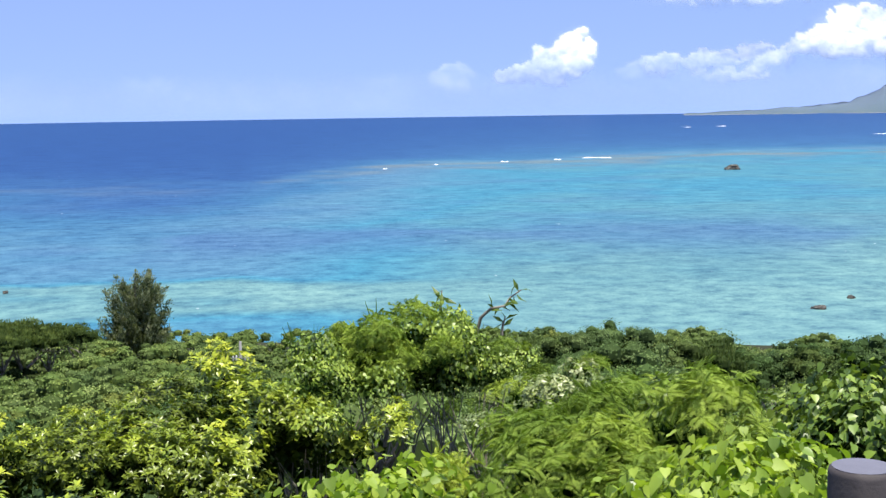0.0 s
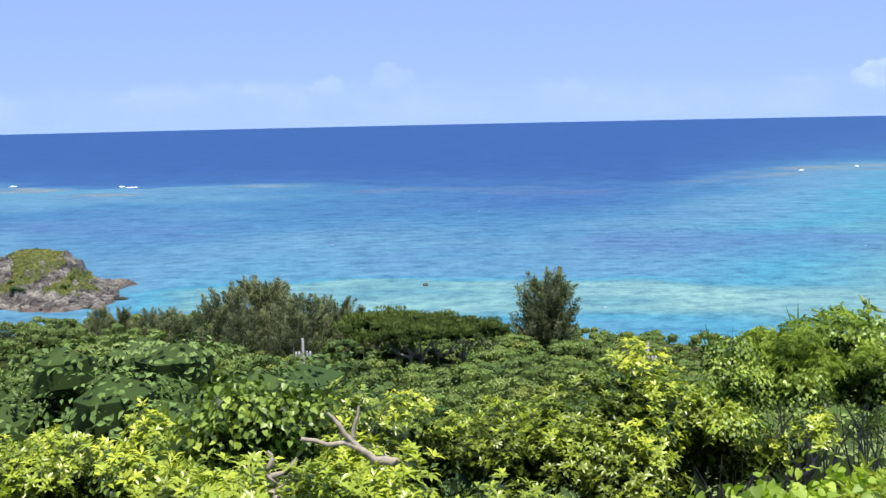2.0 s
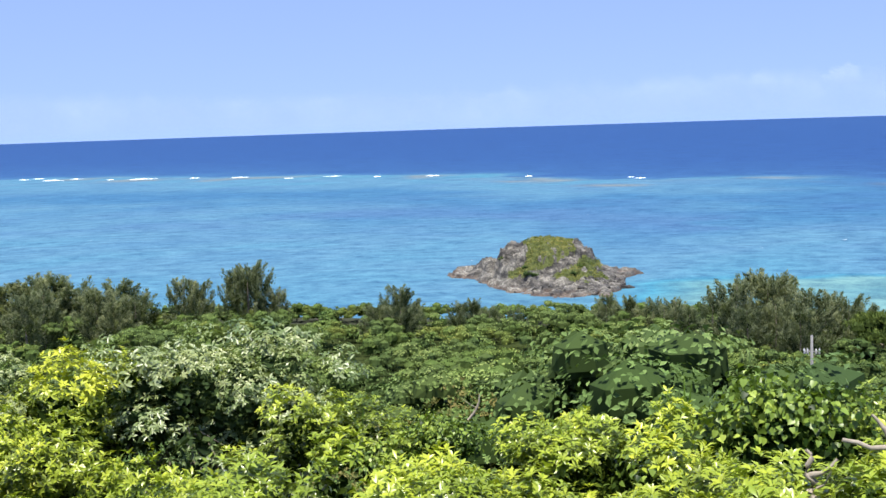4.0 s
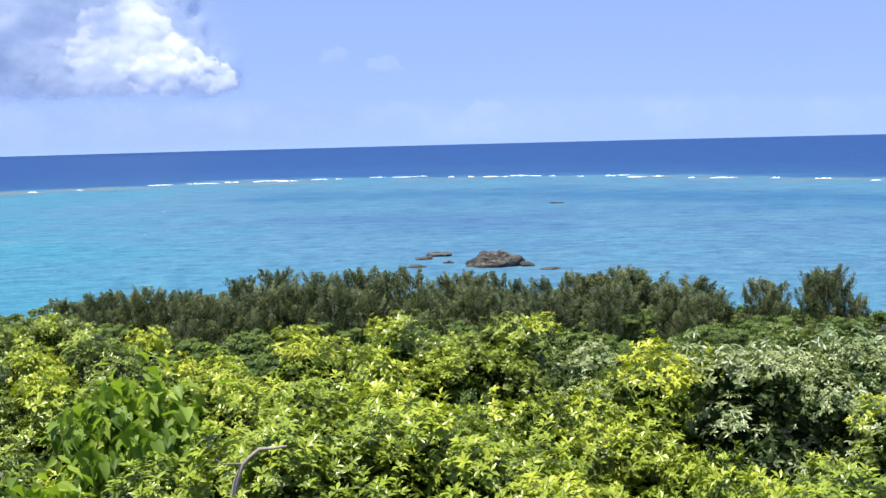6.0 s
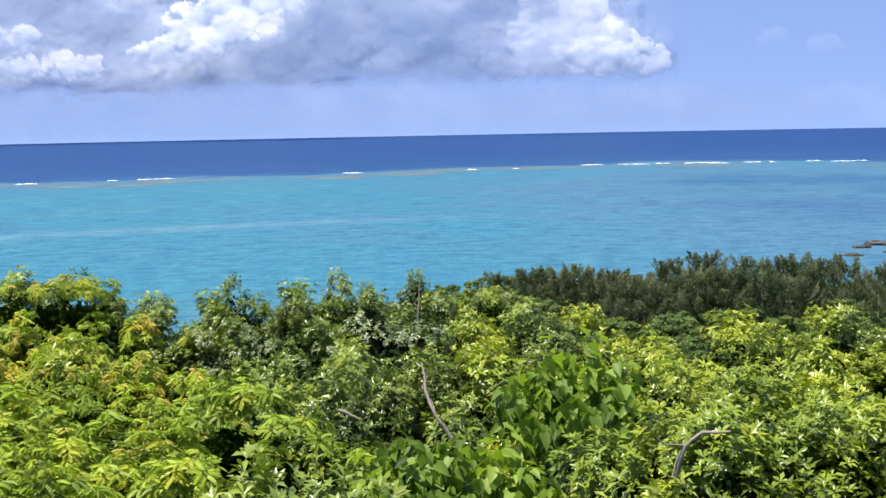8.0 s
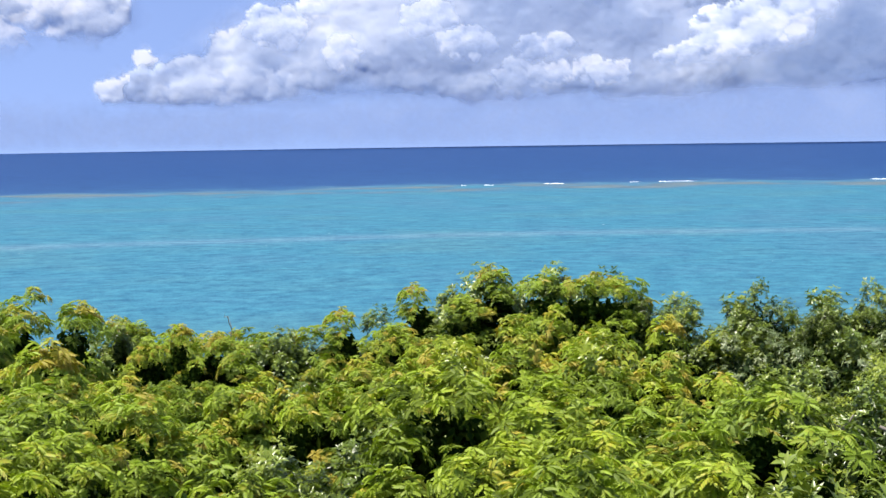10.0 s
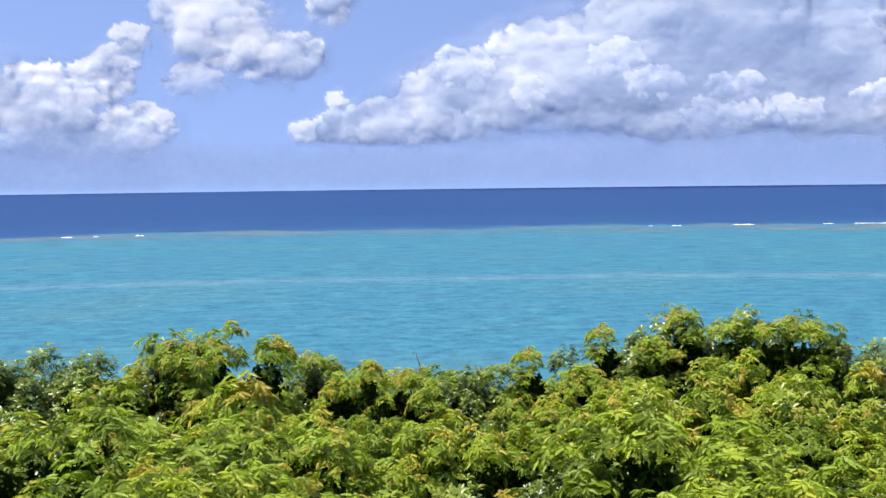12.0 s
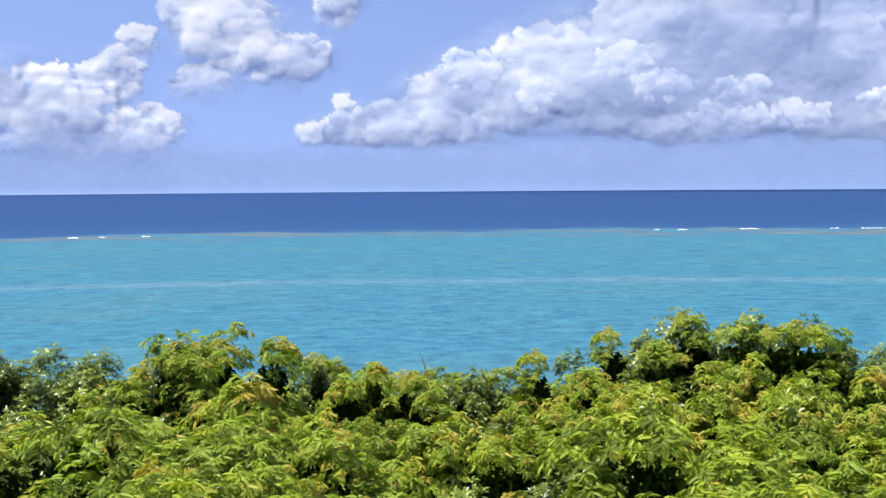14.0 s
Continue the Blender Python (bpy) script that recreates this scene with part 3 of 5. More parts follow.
cloud("puffy white cloud floating high over the sea", 100, 110.3, 2.2, 9.4,
      [(106.6, 6.3, 2.3, 1.7), (104.5, 5.2, 2.2, 1.1), (108.2, 7.2, 1.2, 1.2), (102.0, 7.4, 1.0, 0.8), (107.8, 4.0, 1.2, 0.8)], 3.0, 4640, step=0.08, seed=8, white=1.0, pale=0.5, mottle=0.36, crowd=30, soft=2.2, fade=0.92)
cloud("thin hazy veil of vapour low along the horizon", 50, 125, -0.6, 2.6, [(60, 0.5, 9, 0.9), (74, 0.7, 9, 1.2), (88, 0.6, 9, 1.0), (100, 0.4, 7, 0.8), (113, 0.5, 9, 1.1)], -0.7, 4050,
      step=0.12, seed=9, fade=0.42, crowd=0, white=0.5, veil=0.9, pale=0.6)
cloud("faint band of haze along the horizon", -42, 52, -0.6, 1.9, [(-34, 0.2, 12, 0.9), (-15, 0.3, 14, 0.8), (5, 0.3, 14, 0.9), (26, 0.2, 14, 0.7), (44, 0.3, 12, 0.9)], -0.7, 4050,
      step=0.2, seed=20, fade=0.2, crowd=0, white=0.85, veil=0.9, pale=0.5)
for az, el, w, h, sd, fade in ((50.4, 2.95, 0.55, 0.25, 11, 0.06), (52.6, 3.25, 0.4, 0.2, 12, 0.05), (6.2, 1.1, 0.6, 0.3, 13, 0.06), (3.3, 1.5, 0.8, 0.5, 14, 0.05), (46.0, 0.9, 0.6, 0.2, 16, 0.06), (-17.0, 1.1, 0.9, 0.45, 17, 0.16), (-25.2, 1.3, 1.0, 0.4, 18, 0.16)):
    cloud("small faint scrap of white cloud", az - 1.6, az + 1.6, el - 0.8, el + 0.9, [(az, el, w, h), (az + w * 0.6, el - h * 0.3, w * 0.6, h * 0.6)], el - 1.2, seed=sd, fade=fade)

# ---- growth: leaf shapes ----
# Points of one leaf of length 1 along y, upper side +z; triangles on them.
SIMPLE = (((0, 0, 0), (-0.2, 0.55, 0.06), (0.2, 0.55, 0.06), (0, 1, -0.1)), ((0, 3, 1), (0, 2, 3)))
LANCE = (((0, 0, 0), (-0.15, 0.45, 0.04), (0.15, 0.45, 0.04), (0, 0.5, 0), (0, 1, -0.18)), ((0, 3, 1), (0, 2, 3), (1, 3, 4), (3, 2, 4)))
HEART = (((0, 0.1, 0), (-0.25, 0, 0.02), (-0.46, 0.2, 0.06), (-0.36, 0.62, 0.07), (0, 1.1, -0.12), (0.36, 0.62, 0.07), (0.46, 0.2, 0.06), (0.25, 0, 0.02), (0, 0.55, -0.02)),
         ((8, 1, 0), (8, 2, 1), (8, 3, 2), (8, 4, 3), (8, 5, 4), (8, 6, 5), (8, 7, 6), (8, 0, 7)))
OVAL = (((0, 0, 0), (-0.23, 0.58, 0.07), (0.23, 0.58, 0.07), (0, 0.5, 0.0), (0, 1, -0.08)), ((0, 3, 1), (0, 2, 3), (1, 3, 4), (3, 2, 4)))
DROOP = (tuple((x * 0.72, y, z * 1.6) for x, y, z in HEART[0]), HEART[1])
NARROW = (((0, 0, 0), (-0.18, 0.52, 0.06), (0.18, 0.52, 0.06), (0, 0.5, 0.0), (0, 1, -0.14)), OVAL[1])
FILL = (((0, -0.3, 0), (-0.34, 0.5, 0.08), (0.34, 0.5, 0.08), (0, 1, -0.1)), ((0, 3, 1), (0, 2, 3)))
FULL = (((0, 0, 0), (-0.3, 0.5, 0.05), (0.3, 0.5, 0.05), (0, 1, -0.1)), ((0, 3, 1), (0, 2, 3)))
TUFT = (((0, -0.1, 0), (-0.13, 0.5, 0.05), (0.13, 0.5, 0.05), (0, 1, -0.05)), ((0, 3, 1), (0, 2, 3)))
NEEDLES = (((0, -0.1, 0), (-0.12, 0.5, 0.03), (0.12, 0.5, 0.03), (0, 1, -0.05)), ((0, 3, 1), (0, 2, 3)))


def compound(pairs, length, width, droop, start=0.16):
    """A feather leaf: pairs of leaflets along a drooping stalk, and one at its end."""
    pts, tris = [], []

    def spine(s):
        return Vector((0, s * (1 - 0.12 * droop * s), -droop * s * s * 0.42))

    def leaflet(base, way, size):
        side = Vector((way.y, -way.x, 0)) * width * size
        n = len(pts)
        low = Vector((0, 0, -0.06 * size * 4))
        pts.extend([base, base + way * size * 0.5 + side, base + way * size * 0.5 - side, base + way * size + low])
        tris.extend([(n, n + 1, n + 3), (n, n + 3, n + 2)])
    for i in range(pairs):
        s = start + (0.98 - start) * i / pairs
        size = length * (0.75 + 0.5 * math.sin(math.pi * (0.2 + 0.7 * i / pairs)))
        for sx in (-1, 1):
            leaflet(spine(s), Vector((sx * 0.8, 0.5, -0.22 * droop)).normalized(), size)
    leaflet(spine(0.97), Vector((0, 1, -0.5)).normalized(), length)
    n = len(pts)
    pts.extend([spine(0), spine(0.5) + Vector((0.008, 0, 0)), spine(1.0)])
    tris.append((n, n + 1, n + 2))
    return tuple(map(tuple, pts)), tuple(tris)


PINNATE = compound(5, 0.36, 0.24, 1.45, 0.2)
PINNATE_FAR = compound(5, 0.36, 0.25, 1.45, 0.2)
FEATHER = compound(9, 0.36, 0.075, 0.9, 0.08)
FEATHER_FAR = compound(7, 0.38, 0.085, 0.9, 0.08)


def unit(v):
    return v / np.maximum(np.linalg.norm(v, axis=-1, keepdims=True), 1e-9)


def leaf_arrays(pos, fwd, nrm, size, tone, shape):
    """Vertices, triangles and tone of many leaves of one shape."""
    t, f = np.array(shape[0], float), np.array(shape[1], int)
    fwd = unit(fwd)
    side = unit(np.cross(fwd, nrm))
    up = np.cross(side, fwd)
    size = np.broadcast_to(np.asarray(size, float), (len(pos),))
    v = pos[:, None, :] + size[:, None, None] * (t[None, :, 0, None] * side[:, None] + t[None, :, 1, None] * fwd[:, None] + t[None, :, 2, None] * up[:, None])
    faces = f[None] + (np.arange(len(pos)) * len(t))[:, None, None]
    return v.reshape(-1, 3), faces.reshape(-1, 3), np.repeat(tone, len(t))


def joined(parts):
    vs, fs, ts, n = [], [], [], 0
    for v, f, t in parts:
        vs.append(v), fs.append(f + n), ts.append(t)
        n += len(v)
    return np.concatenate(vs), np.concatenate(fs), np.concatenate(ts)


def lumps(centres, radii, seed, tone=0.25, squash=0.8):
    """Rough low domes inside the boughs of a crown, coloured dark as its inner shade, so that it is closed."""
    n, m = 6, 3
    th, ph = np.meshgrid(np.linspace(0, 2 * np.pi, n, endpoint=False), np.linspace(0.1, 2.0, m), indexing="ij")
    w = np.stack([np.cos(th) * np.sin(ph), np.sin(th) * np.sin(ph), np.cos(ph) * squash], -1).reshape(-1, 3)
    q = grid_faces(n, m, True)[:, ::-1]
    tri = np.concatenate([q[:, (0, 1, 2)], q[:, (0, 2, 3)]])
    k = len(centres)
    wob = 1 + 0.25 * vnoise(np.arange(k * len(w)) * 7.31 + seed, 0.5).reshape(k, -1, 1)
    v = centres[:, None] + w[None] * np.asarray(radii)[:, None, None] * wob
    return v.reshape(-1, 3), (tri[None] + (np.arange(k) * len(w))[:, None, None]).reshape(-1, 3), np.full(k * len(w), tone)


CLUMPS = []


def crown_tips(rng, n, rx, rz, lump, seed, low=-0.25, shell=0.72, clumps=0, clump=0.4, pad=1.0, face=-0.05):
    """Twig ends on a lumpy dome, or on the smaller domes of its boughs, centred on the origin; their outward ways."""
    def dome(k, lo):
        z = lo + (1 - lo) * rng.random(k)
        a = rng.random(k) * 2 * np.pi
        s = np.sqrt(np.maximum(1 - z * z, 0))
        return np.stack([s * np.cos(a), s * np.sin(a), z], -1)
    if not clumps:
        w = dome(n, low)
        r = 1 + lump * fbm(w[:, 0] * 1.7 + seed, w[:, 1] * 1.7, w[:, 2] * 1.7, 3)
        r = r * (shell + (1 - shell) * rng.random(n) ** 0.5)
        return w * r[:, None] * np.array([rx, rx, rz]), w
    c = dome(clumps, low + 0.05)
    reach = (1 - clump) * (1 + lump * (rng.random(clumps) - 0.5))
    cs = clump * (0.7 + 0.6 * rng.random(clumps))
    which = rng.choice(clumps, n, p=cs ** 2 / np.sum(cs ** 2))
    CLUMPS[:] = [c * reach[:, None] * np.array([rx, rx, rz]), cs * (rx + rz) / 2, which]
    w = dome(n, face)
    w = unit(w + 0.3 * c[which])
    r = (1 + 0.3 * vnoise(w[:, 0] * 2.2 + which * 3.1, w[:, 1] * 2.2, w[:, 2] * 2.2)) * (shell + (1 - shell) * rng.random(n) ** 0.5)
    p = c[which] * reach[which, None] + w * (r * cs[which])[:, None] * np.array([1, 1, pad])
    return p * np.array([rx, rx, rz]), w


def rosettes(rng, tips, ways, k, spread, shape, size, tone, jitter=0.25, lift=0.5):
    """k leaves round each twig end, opened by spread degrees from the twig's way."""
    n = len(tips)
    ax = unit(ways + np.array([0, 0, lift]) + jitter * rng.normal(size=(n, 3)))
    ref = unit(np.cross(ax, rng.normal(size=(n, 3))))
    ref2 = np.cross(ax, ref)
    out = []
    for i in range(k):
        ang = i * 2.39996 + rng.random(n) * 0.5
        sp = np.radians(spread * (0.75 + 0.5 * rng.random(n)))
        f = ax * np.cos(sp)[:, None] + (ref * np.cos(ang)[:, None] + ref2 * np.sin(ang)[:, None]) * np.sin(sp)[:, None]
        nr = ax - f * np.sum(ax * f, 1)[:, None]
        base = tips - ax * (0.35 * size * rng.random(n))[:, None]
        out.append(leaf_arrays(base, f, nr, size * (0.7 + 0.5 * rng.random(n)), tone, shape))
    return joined(out)


def sprays(rng, tips, ways, k, spread, shape, size, tone, jitter, lift, tiers):
    """Shoots that end in a tuft of young leaves, with rings of older, wider-spread leaves below it, darker for painted
    shade as well as age.
    """
    ax = unit(ways + np.array([0, 0, lift]) + jitter * rng.normal(size=tips.shape))
    out = []
    for i in range(tiers):
        at_ring = tips - ax * (size * 0.95 * i)
        out.append(rosettes(rng, at_ring, ax, k, spread * (1 + 0.3 * i), shape, size * (0.85 + 0.2 * i), np.clip(tone + 0.1 - 0.2 * i, 0, 1), 0.12, 0.0))
    return joined(out)


def shell_leaves(rng, tips, ways, k, size, tone):
    """Leaves that lie like shingles over the rounded boughs of a crown."""
    out = []
    for i in range(k):
        n = len(tips)
        nr = unit(ways + np.array([0, 0, 0.3]) + 0.17 * rng.normal(size=(n, 3)))
        f = unit(np.cross(nr, rng.normal(size=(n, 3))) + np.array([0, 0, -0.2]))
        out.append(leaf_arrays(tips - f * (0.5 * size) + 0.3 * size * rng.normal(size=(n, 3)), f, nr, size * (0.7 + 0.6 * rng.random(n)), np.clip(tone + 0.1 * rng.normal(size=n), 0, 1), FULL))
    return joined(out)


def tube(points, radii, sides=5):
    """A tapered stem along points."""
    vs, fs = [], []
    for i, p in enumerate(points):
        d = (points[min(i + 1, len(points) - 1)] - points[max(i - 1, 0)]).normalized()
        q = d.to_track_quat("Z", "Y")
        for k in range(sides):
            a = 2 * math.pi * k / sides
            vs.append(p + q @ Vector((math.cos(a) * radii[i], math.sin(a) * radii[i], 0)))
    for i in range(len(points) - 1):
        for k in range(sides):
            k2 = (k + 1) % sides
            fs.append((i * sides + k, i * sides + k2, (i + 1) * sides + k2, (i + 1) * sides + k))
    return vs, fs


def stem_mesh(rng, foot_spread, boughs, thick, material):
    """One stem from the ground that forks into boughs under the crown; height and reach 1."""
    vs, fs = [], []

    def grow(a, b, r0, r1, bend):
        m = (a + b) / 2 + Vector(rng.normal(size=3) * bend)
        pts = [a, a.lerp(m, 0.5), m, m.lerp(b, 0.5), b]
        v, f = tube(pts, [r0, r0 * 0.85 + r1 * 0.15, (r0 + r1) / 2, r1 * 1.1, r1])
        n = len(vs)
        vs.extend(v), fs.extend([tuple(i + n for i in q) for q in f])
    foot = Vector((rng.normal() * foot_spread, rng.normal() * foot_spread, -0.15))
    fork = foot * 1.5 + Vector((rng.normal() * 0.12, rng.normal() * 0.12, 0.5 + 0.2 * rng.random()))
    grow(foot, fork, thick, thick * 0.7, 0.05)
    for b in range(boughs):
        a = rng.random() * 6.283
        end = Vector((math.cos(a) * (0.4 + 0.3 * rng.random()), math.sin(a) * (0.4 + 0.3 * rng.random()), 0.8 + 0.2 * rng.random()))
        grow(fork, end, thick * 0.55, thick * 0.18, 0.08)
    return mesh("stem", [tuple(v) for v in vs], fs, material, flat=False)


def crown_mesh(style, seed):
    """One crown of a style, its middle at the origin. Returns mesh, half width, height over the middle."""
    rng = np.random.default_rng(seed)
    sh = STYLES[style]
    tips, ways = crown_tips(rng, sh["tips"], sh["rx"], sh["rz"], sh["lump"], seed * 3.7, sh.get("low", -0.25), sh.get("shell", 0.72), sh.get("clumps", 0), sh.get("clump", 0.4), sh.get("pad", 1.0), sh.get("face", -0.05))
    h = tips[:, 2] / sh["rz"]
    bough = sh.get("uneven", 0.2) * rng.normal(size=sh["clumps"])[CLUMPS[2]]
    # the height term paints shade low in the crown, along with leaf age
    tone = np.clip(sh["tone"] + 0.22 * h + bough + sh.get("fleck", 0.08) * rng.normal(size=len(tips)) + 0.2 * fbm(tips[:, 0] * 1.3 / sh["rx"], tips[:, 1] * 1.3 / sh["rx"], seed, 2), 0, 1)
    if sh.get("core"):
        # tone rises with upward facing: light from above put into the colour
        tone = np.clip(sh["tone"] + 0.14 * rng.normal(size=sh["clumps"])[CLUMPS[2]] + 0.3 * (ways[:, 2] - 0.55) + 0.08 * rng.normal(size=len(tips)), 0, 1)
        if sh.get("needles"):
            # short upright needle tufts, as on a flat-topped pine
            up = unit(np.array([0, 0, 1.0]) + 0.4 * ways + 0.3 * rng.normal(size=tips.shape))
            v, f, t = leaf_arrays(tips, up, unit(rng.normal(size=tips.shape)), sh["leaf"] * (0.7 + 0.6 * rng.random(len(tips))), tone, NEEDLES)
        else:
            v, f, t = shell_leaves(rng, tips, ways, sh["k"], sh["leaf"], tone)
    elif sh.get("hang"):
        # leaves that hang like shingles over the dome
        out = []
        for i in range(sh["k"]):
            p = tips + rng.normal(size=tips.shape) * sh["leaf"] * 0.8
            down = unit(ways * 0.5 + np.array([0, 0, -0.9]) + 0.4 * rng.normal(size=tips.shape))
            nr = unit(ways + np.array([0, 0, 0.6]) + sh.get("facing", 0.45) * rng.normal(size=tips.shape))
            out.append(leaf_arrays(p, down, nr, sh["leaf"] * (0.65 + 0.6 * rng.random(len(p))), np.clip(tone + 0.12 * rng.normal(size=len(p)), 0, 1), sh["shape"]))
        v, f, t = joined(out)
    else:
        v, f, t = sprays(rng, tips, ways, sh["k"], sh["spread"], sh["shape"], sh["leaf"], tone, sh.get("jitter", 0.25), sh.get("lift", 0.5), sh.get("tiers", 1))
    # dark fill leaves close the inside of the crown and paint its shade
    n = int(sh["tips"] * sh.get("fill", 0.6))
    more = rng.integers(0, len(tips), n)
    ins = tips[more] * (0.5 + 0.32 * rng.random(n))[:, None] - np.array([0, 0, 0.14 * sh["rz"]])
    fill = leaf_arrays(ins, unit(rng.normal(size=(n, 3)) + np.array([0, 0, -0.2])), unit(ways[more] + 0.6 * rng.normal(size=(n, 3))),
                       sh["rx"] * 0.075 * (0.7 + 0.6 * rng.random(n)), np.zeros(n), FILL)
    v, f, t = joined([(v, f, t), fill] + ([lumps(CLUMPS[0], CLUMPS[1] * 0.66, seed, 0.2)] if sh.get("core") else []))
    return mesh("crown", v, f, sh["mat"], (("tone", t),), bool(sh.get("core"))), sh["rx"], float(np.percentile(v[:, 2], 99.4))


STYLES = {
    "broad": dict(tips=70, rx=0.45, rz=0.42, lump=0.9, k=5, hang=True, shape=DROOP, leaf=0.135, tone=0.5, mat=LEAF_BROAD, clumps=5, clump=0.34, fill=4.0, uneven=0.25),
    "whorl": dict(tips=400, rx=1.1, rz=1.0, lump=1.0, k=7, spread=66, shape=NARROW, leaf=0.095, tone=0.41, mat=LEAF_WHORL, clumps=9, clump=0.34, pad=1.2, tiers=2, lift=0.8, face=0.1, fill=2.0, uneven=0.17),
    "glossy": dict(tips=360, rx=1.15, rz=1.1, lump=1.0, k=7, spread=66, shape=NARROW, leaf=0.098, tone=0.38, mat=LEAF_GLOSSY, clumps=9, clump=0.33, pad=1.25, tiers=2, lift=0.9, face=0.1, fill=2.0),
    "grey": dict(tips=330, rx=1.2, rz=1.0, lump=0.9, k=7, spread=100, shape=OVAL, leaf=0.085, tone=0.45, mat=LEAF_GREY, clumps=10, clump=0.33, face=0.1, fill=2.0),
    "vine": dict(tips=560, rx=1.15, rz=0.9, lump=1.0, k=3, hang=True, shape=HEART, leaf=0.062, tone=0.39, mat=LEAF_VINE, clumps=8, clump=0.37, fill=2.0, uneven=0.24),
    "gourd": dict(tips=230, rx=1.1, rz=0.8, lump=0.9, k=3, hang=True, shape=HEART, leaf=0.105, tone=0.5, mat=LEAF_BROAD, clumps=8, clump=0.36, fill=2.0, uneven=0.14, facing=0.28),
    "sumac": dict(tips=270, rx=1.1, rz=1.05, lump=0.8, k=6, spread=72, shape=PINNATE, leaf=0.105, tone=0.36, mat=LEAF_PINNATE, fill=7.0, jitter=0.22, lift=0.7, clumps=11, clump=0.3, pad=1.2, face=0.1, uneven=0.09, fleck=0.2),
    "feather": dict(tips=480, rx=1.15, rz=0.9, lump=1.2, k=4, spread=74, shape=FEATHER, leaf=0.12, tone=0.42, mat=LEAF_FEATHER, fill=2.0, jitter=0.5, clumps=10, clump=0.3),
    "whorl_far": dict(tips=480, rx=1.8, rz=1.6, lump=1.0, k=7, spread=66, shape=NARROW, leaf=0.13, tone=0.41, mat=LEAF_WHORL, clumps=11, clump=0.31, pad=1.25, tiers=2, lift=0.8, face=0.1, fill=2.0, uneven=0.17),
    "glossy_far": dict(tips=430, rx=1.8, rz=1.75, lump=1.0, k=7, spread=66, shape=NARROW, leaf=0.14, tone=0.36, mat=LEAF_GLOSSY, clumps=11, clump=0.3, pad=1.3, tiers=2, lift=0.9, face=0.1, fill=2.0, uneven=0.24),
    "grey_far": dict(tips=520, rx=1.9, rz=1.5, lump=0.9, k=7, spread=100, shape=SIMPLE, leaf=0.12, tone=0.45, mat=LEAF_GREY, clumps=14, clump=0.32, face=0.1, fill=2.0),
    "sumac_far": dict(tips=330, rx=1.8, rz=1.65, lump=0.42, k=6, spread=72, shape=PINNATE_FAR, leaf=0.155, tone=0.38, mat=LEAF_PINNATE, fill=7.0, jitter=0.22, lift=0.7, clumps=15, clump=0.27, pad=1.2, face=0.1, uneven=0.09, fleck=0.2),
    "feather_far": dict(tips=520, rx=1.8, rz=1.3, lump=1.1, k=4, spread=74, shape=FEATHER_FAR, leaf=0.16, tone=0.38, mat=LEAF_FEATHER, fill=2.0, jitter=0.5, clumps=13, clump=0.3),
    "dark": dict(tips=2600, rx=3.0, rz=1.5, lump=0.4, k=1, leaf=0.3, tone=0.42, mat=LEAF_FLAT, low=-0.4, clumps=30, clump=0.32, pad=0.7, core=True, needles=True, face=0.25),
    "canopy": dict(tips=3600, rx=3.0, rz=1.8, lump=0.7, k=1, leaf=0.1, tone=0.46, mat=LEAF_CANOPY, low=-0.15, clumps=34, clump=0.27, pad=0.8, core=True, face=0.05),
    "canopy_far": dict(tips=2900, rx=3.0, rz=1.8, lump=0.7, k=1, leaf=0.125, tone=0.46, mat=LEAF_CANOPY, low=-0.15, clumps=30, clump=0.28, pad=0.8, core=True, face=0.05),
    "scrub": dict(tips=1500, rx=2.4, rz=1.4, lump=0.7, k=4, spread=45, shape=SIMPLE, leaf=0.085, tone=0.36, mat=LEAF_SCRUB, low=-0.1, clumps=14, clump=0.34, fill=1.5),
}
WORDS = {
    "broad": ("mulberry_bush", "bush with large drooping pale green lobed leaves"),
    "whorl": ("shrub", "bright yellow-green shrub with leaves in whorled rosettes"),
    "glossy": ("shrub", "dark glossy evergreen shrub with upright leaf rosettes"),
    "grey": ("shrub", "grey-green shrub with drooping shiny leaves"),
    "vine": ("climbing_vine", "mound of broad heart-leaved vine covering the bushes"),
    "gourd": ("climbing_vine", "vine with large pale green heart-shaped leaves"),
    "sumac": ("sumac_bush", "sumac bush with feathered leaves and reddish shoot tips"),
    "feather": ("leucaena_bush", "light green bush with fine feathery leaves"),
    "dark": ("broadleaf_tree", "dark flat-topped broadleaf tree above the shore woods"),
    "canopy": ("broadleaf_tree", "low dark green broadleaf tree on the hillside"),
    "scrub": ("scrub_bush", "brownish dry scrub bush on the slope"),
}
CROWNS, STEMS = {}, {}
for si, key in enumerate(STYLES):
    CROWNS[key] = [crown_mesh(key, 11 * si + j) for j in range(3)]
grng = np.random.default_rng(5)
for key, (fs, bo, th) in {"bush": (0.12, 4, 0.028), "tree": (0.02, 6, 0.055)}.items():
    STEMS[key] = [stem_mesh(grng, fs, bo, th, BARK) for j in range(5)]

prng = np.random.default_rng(21)


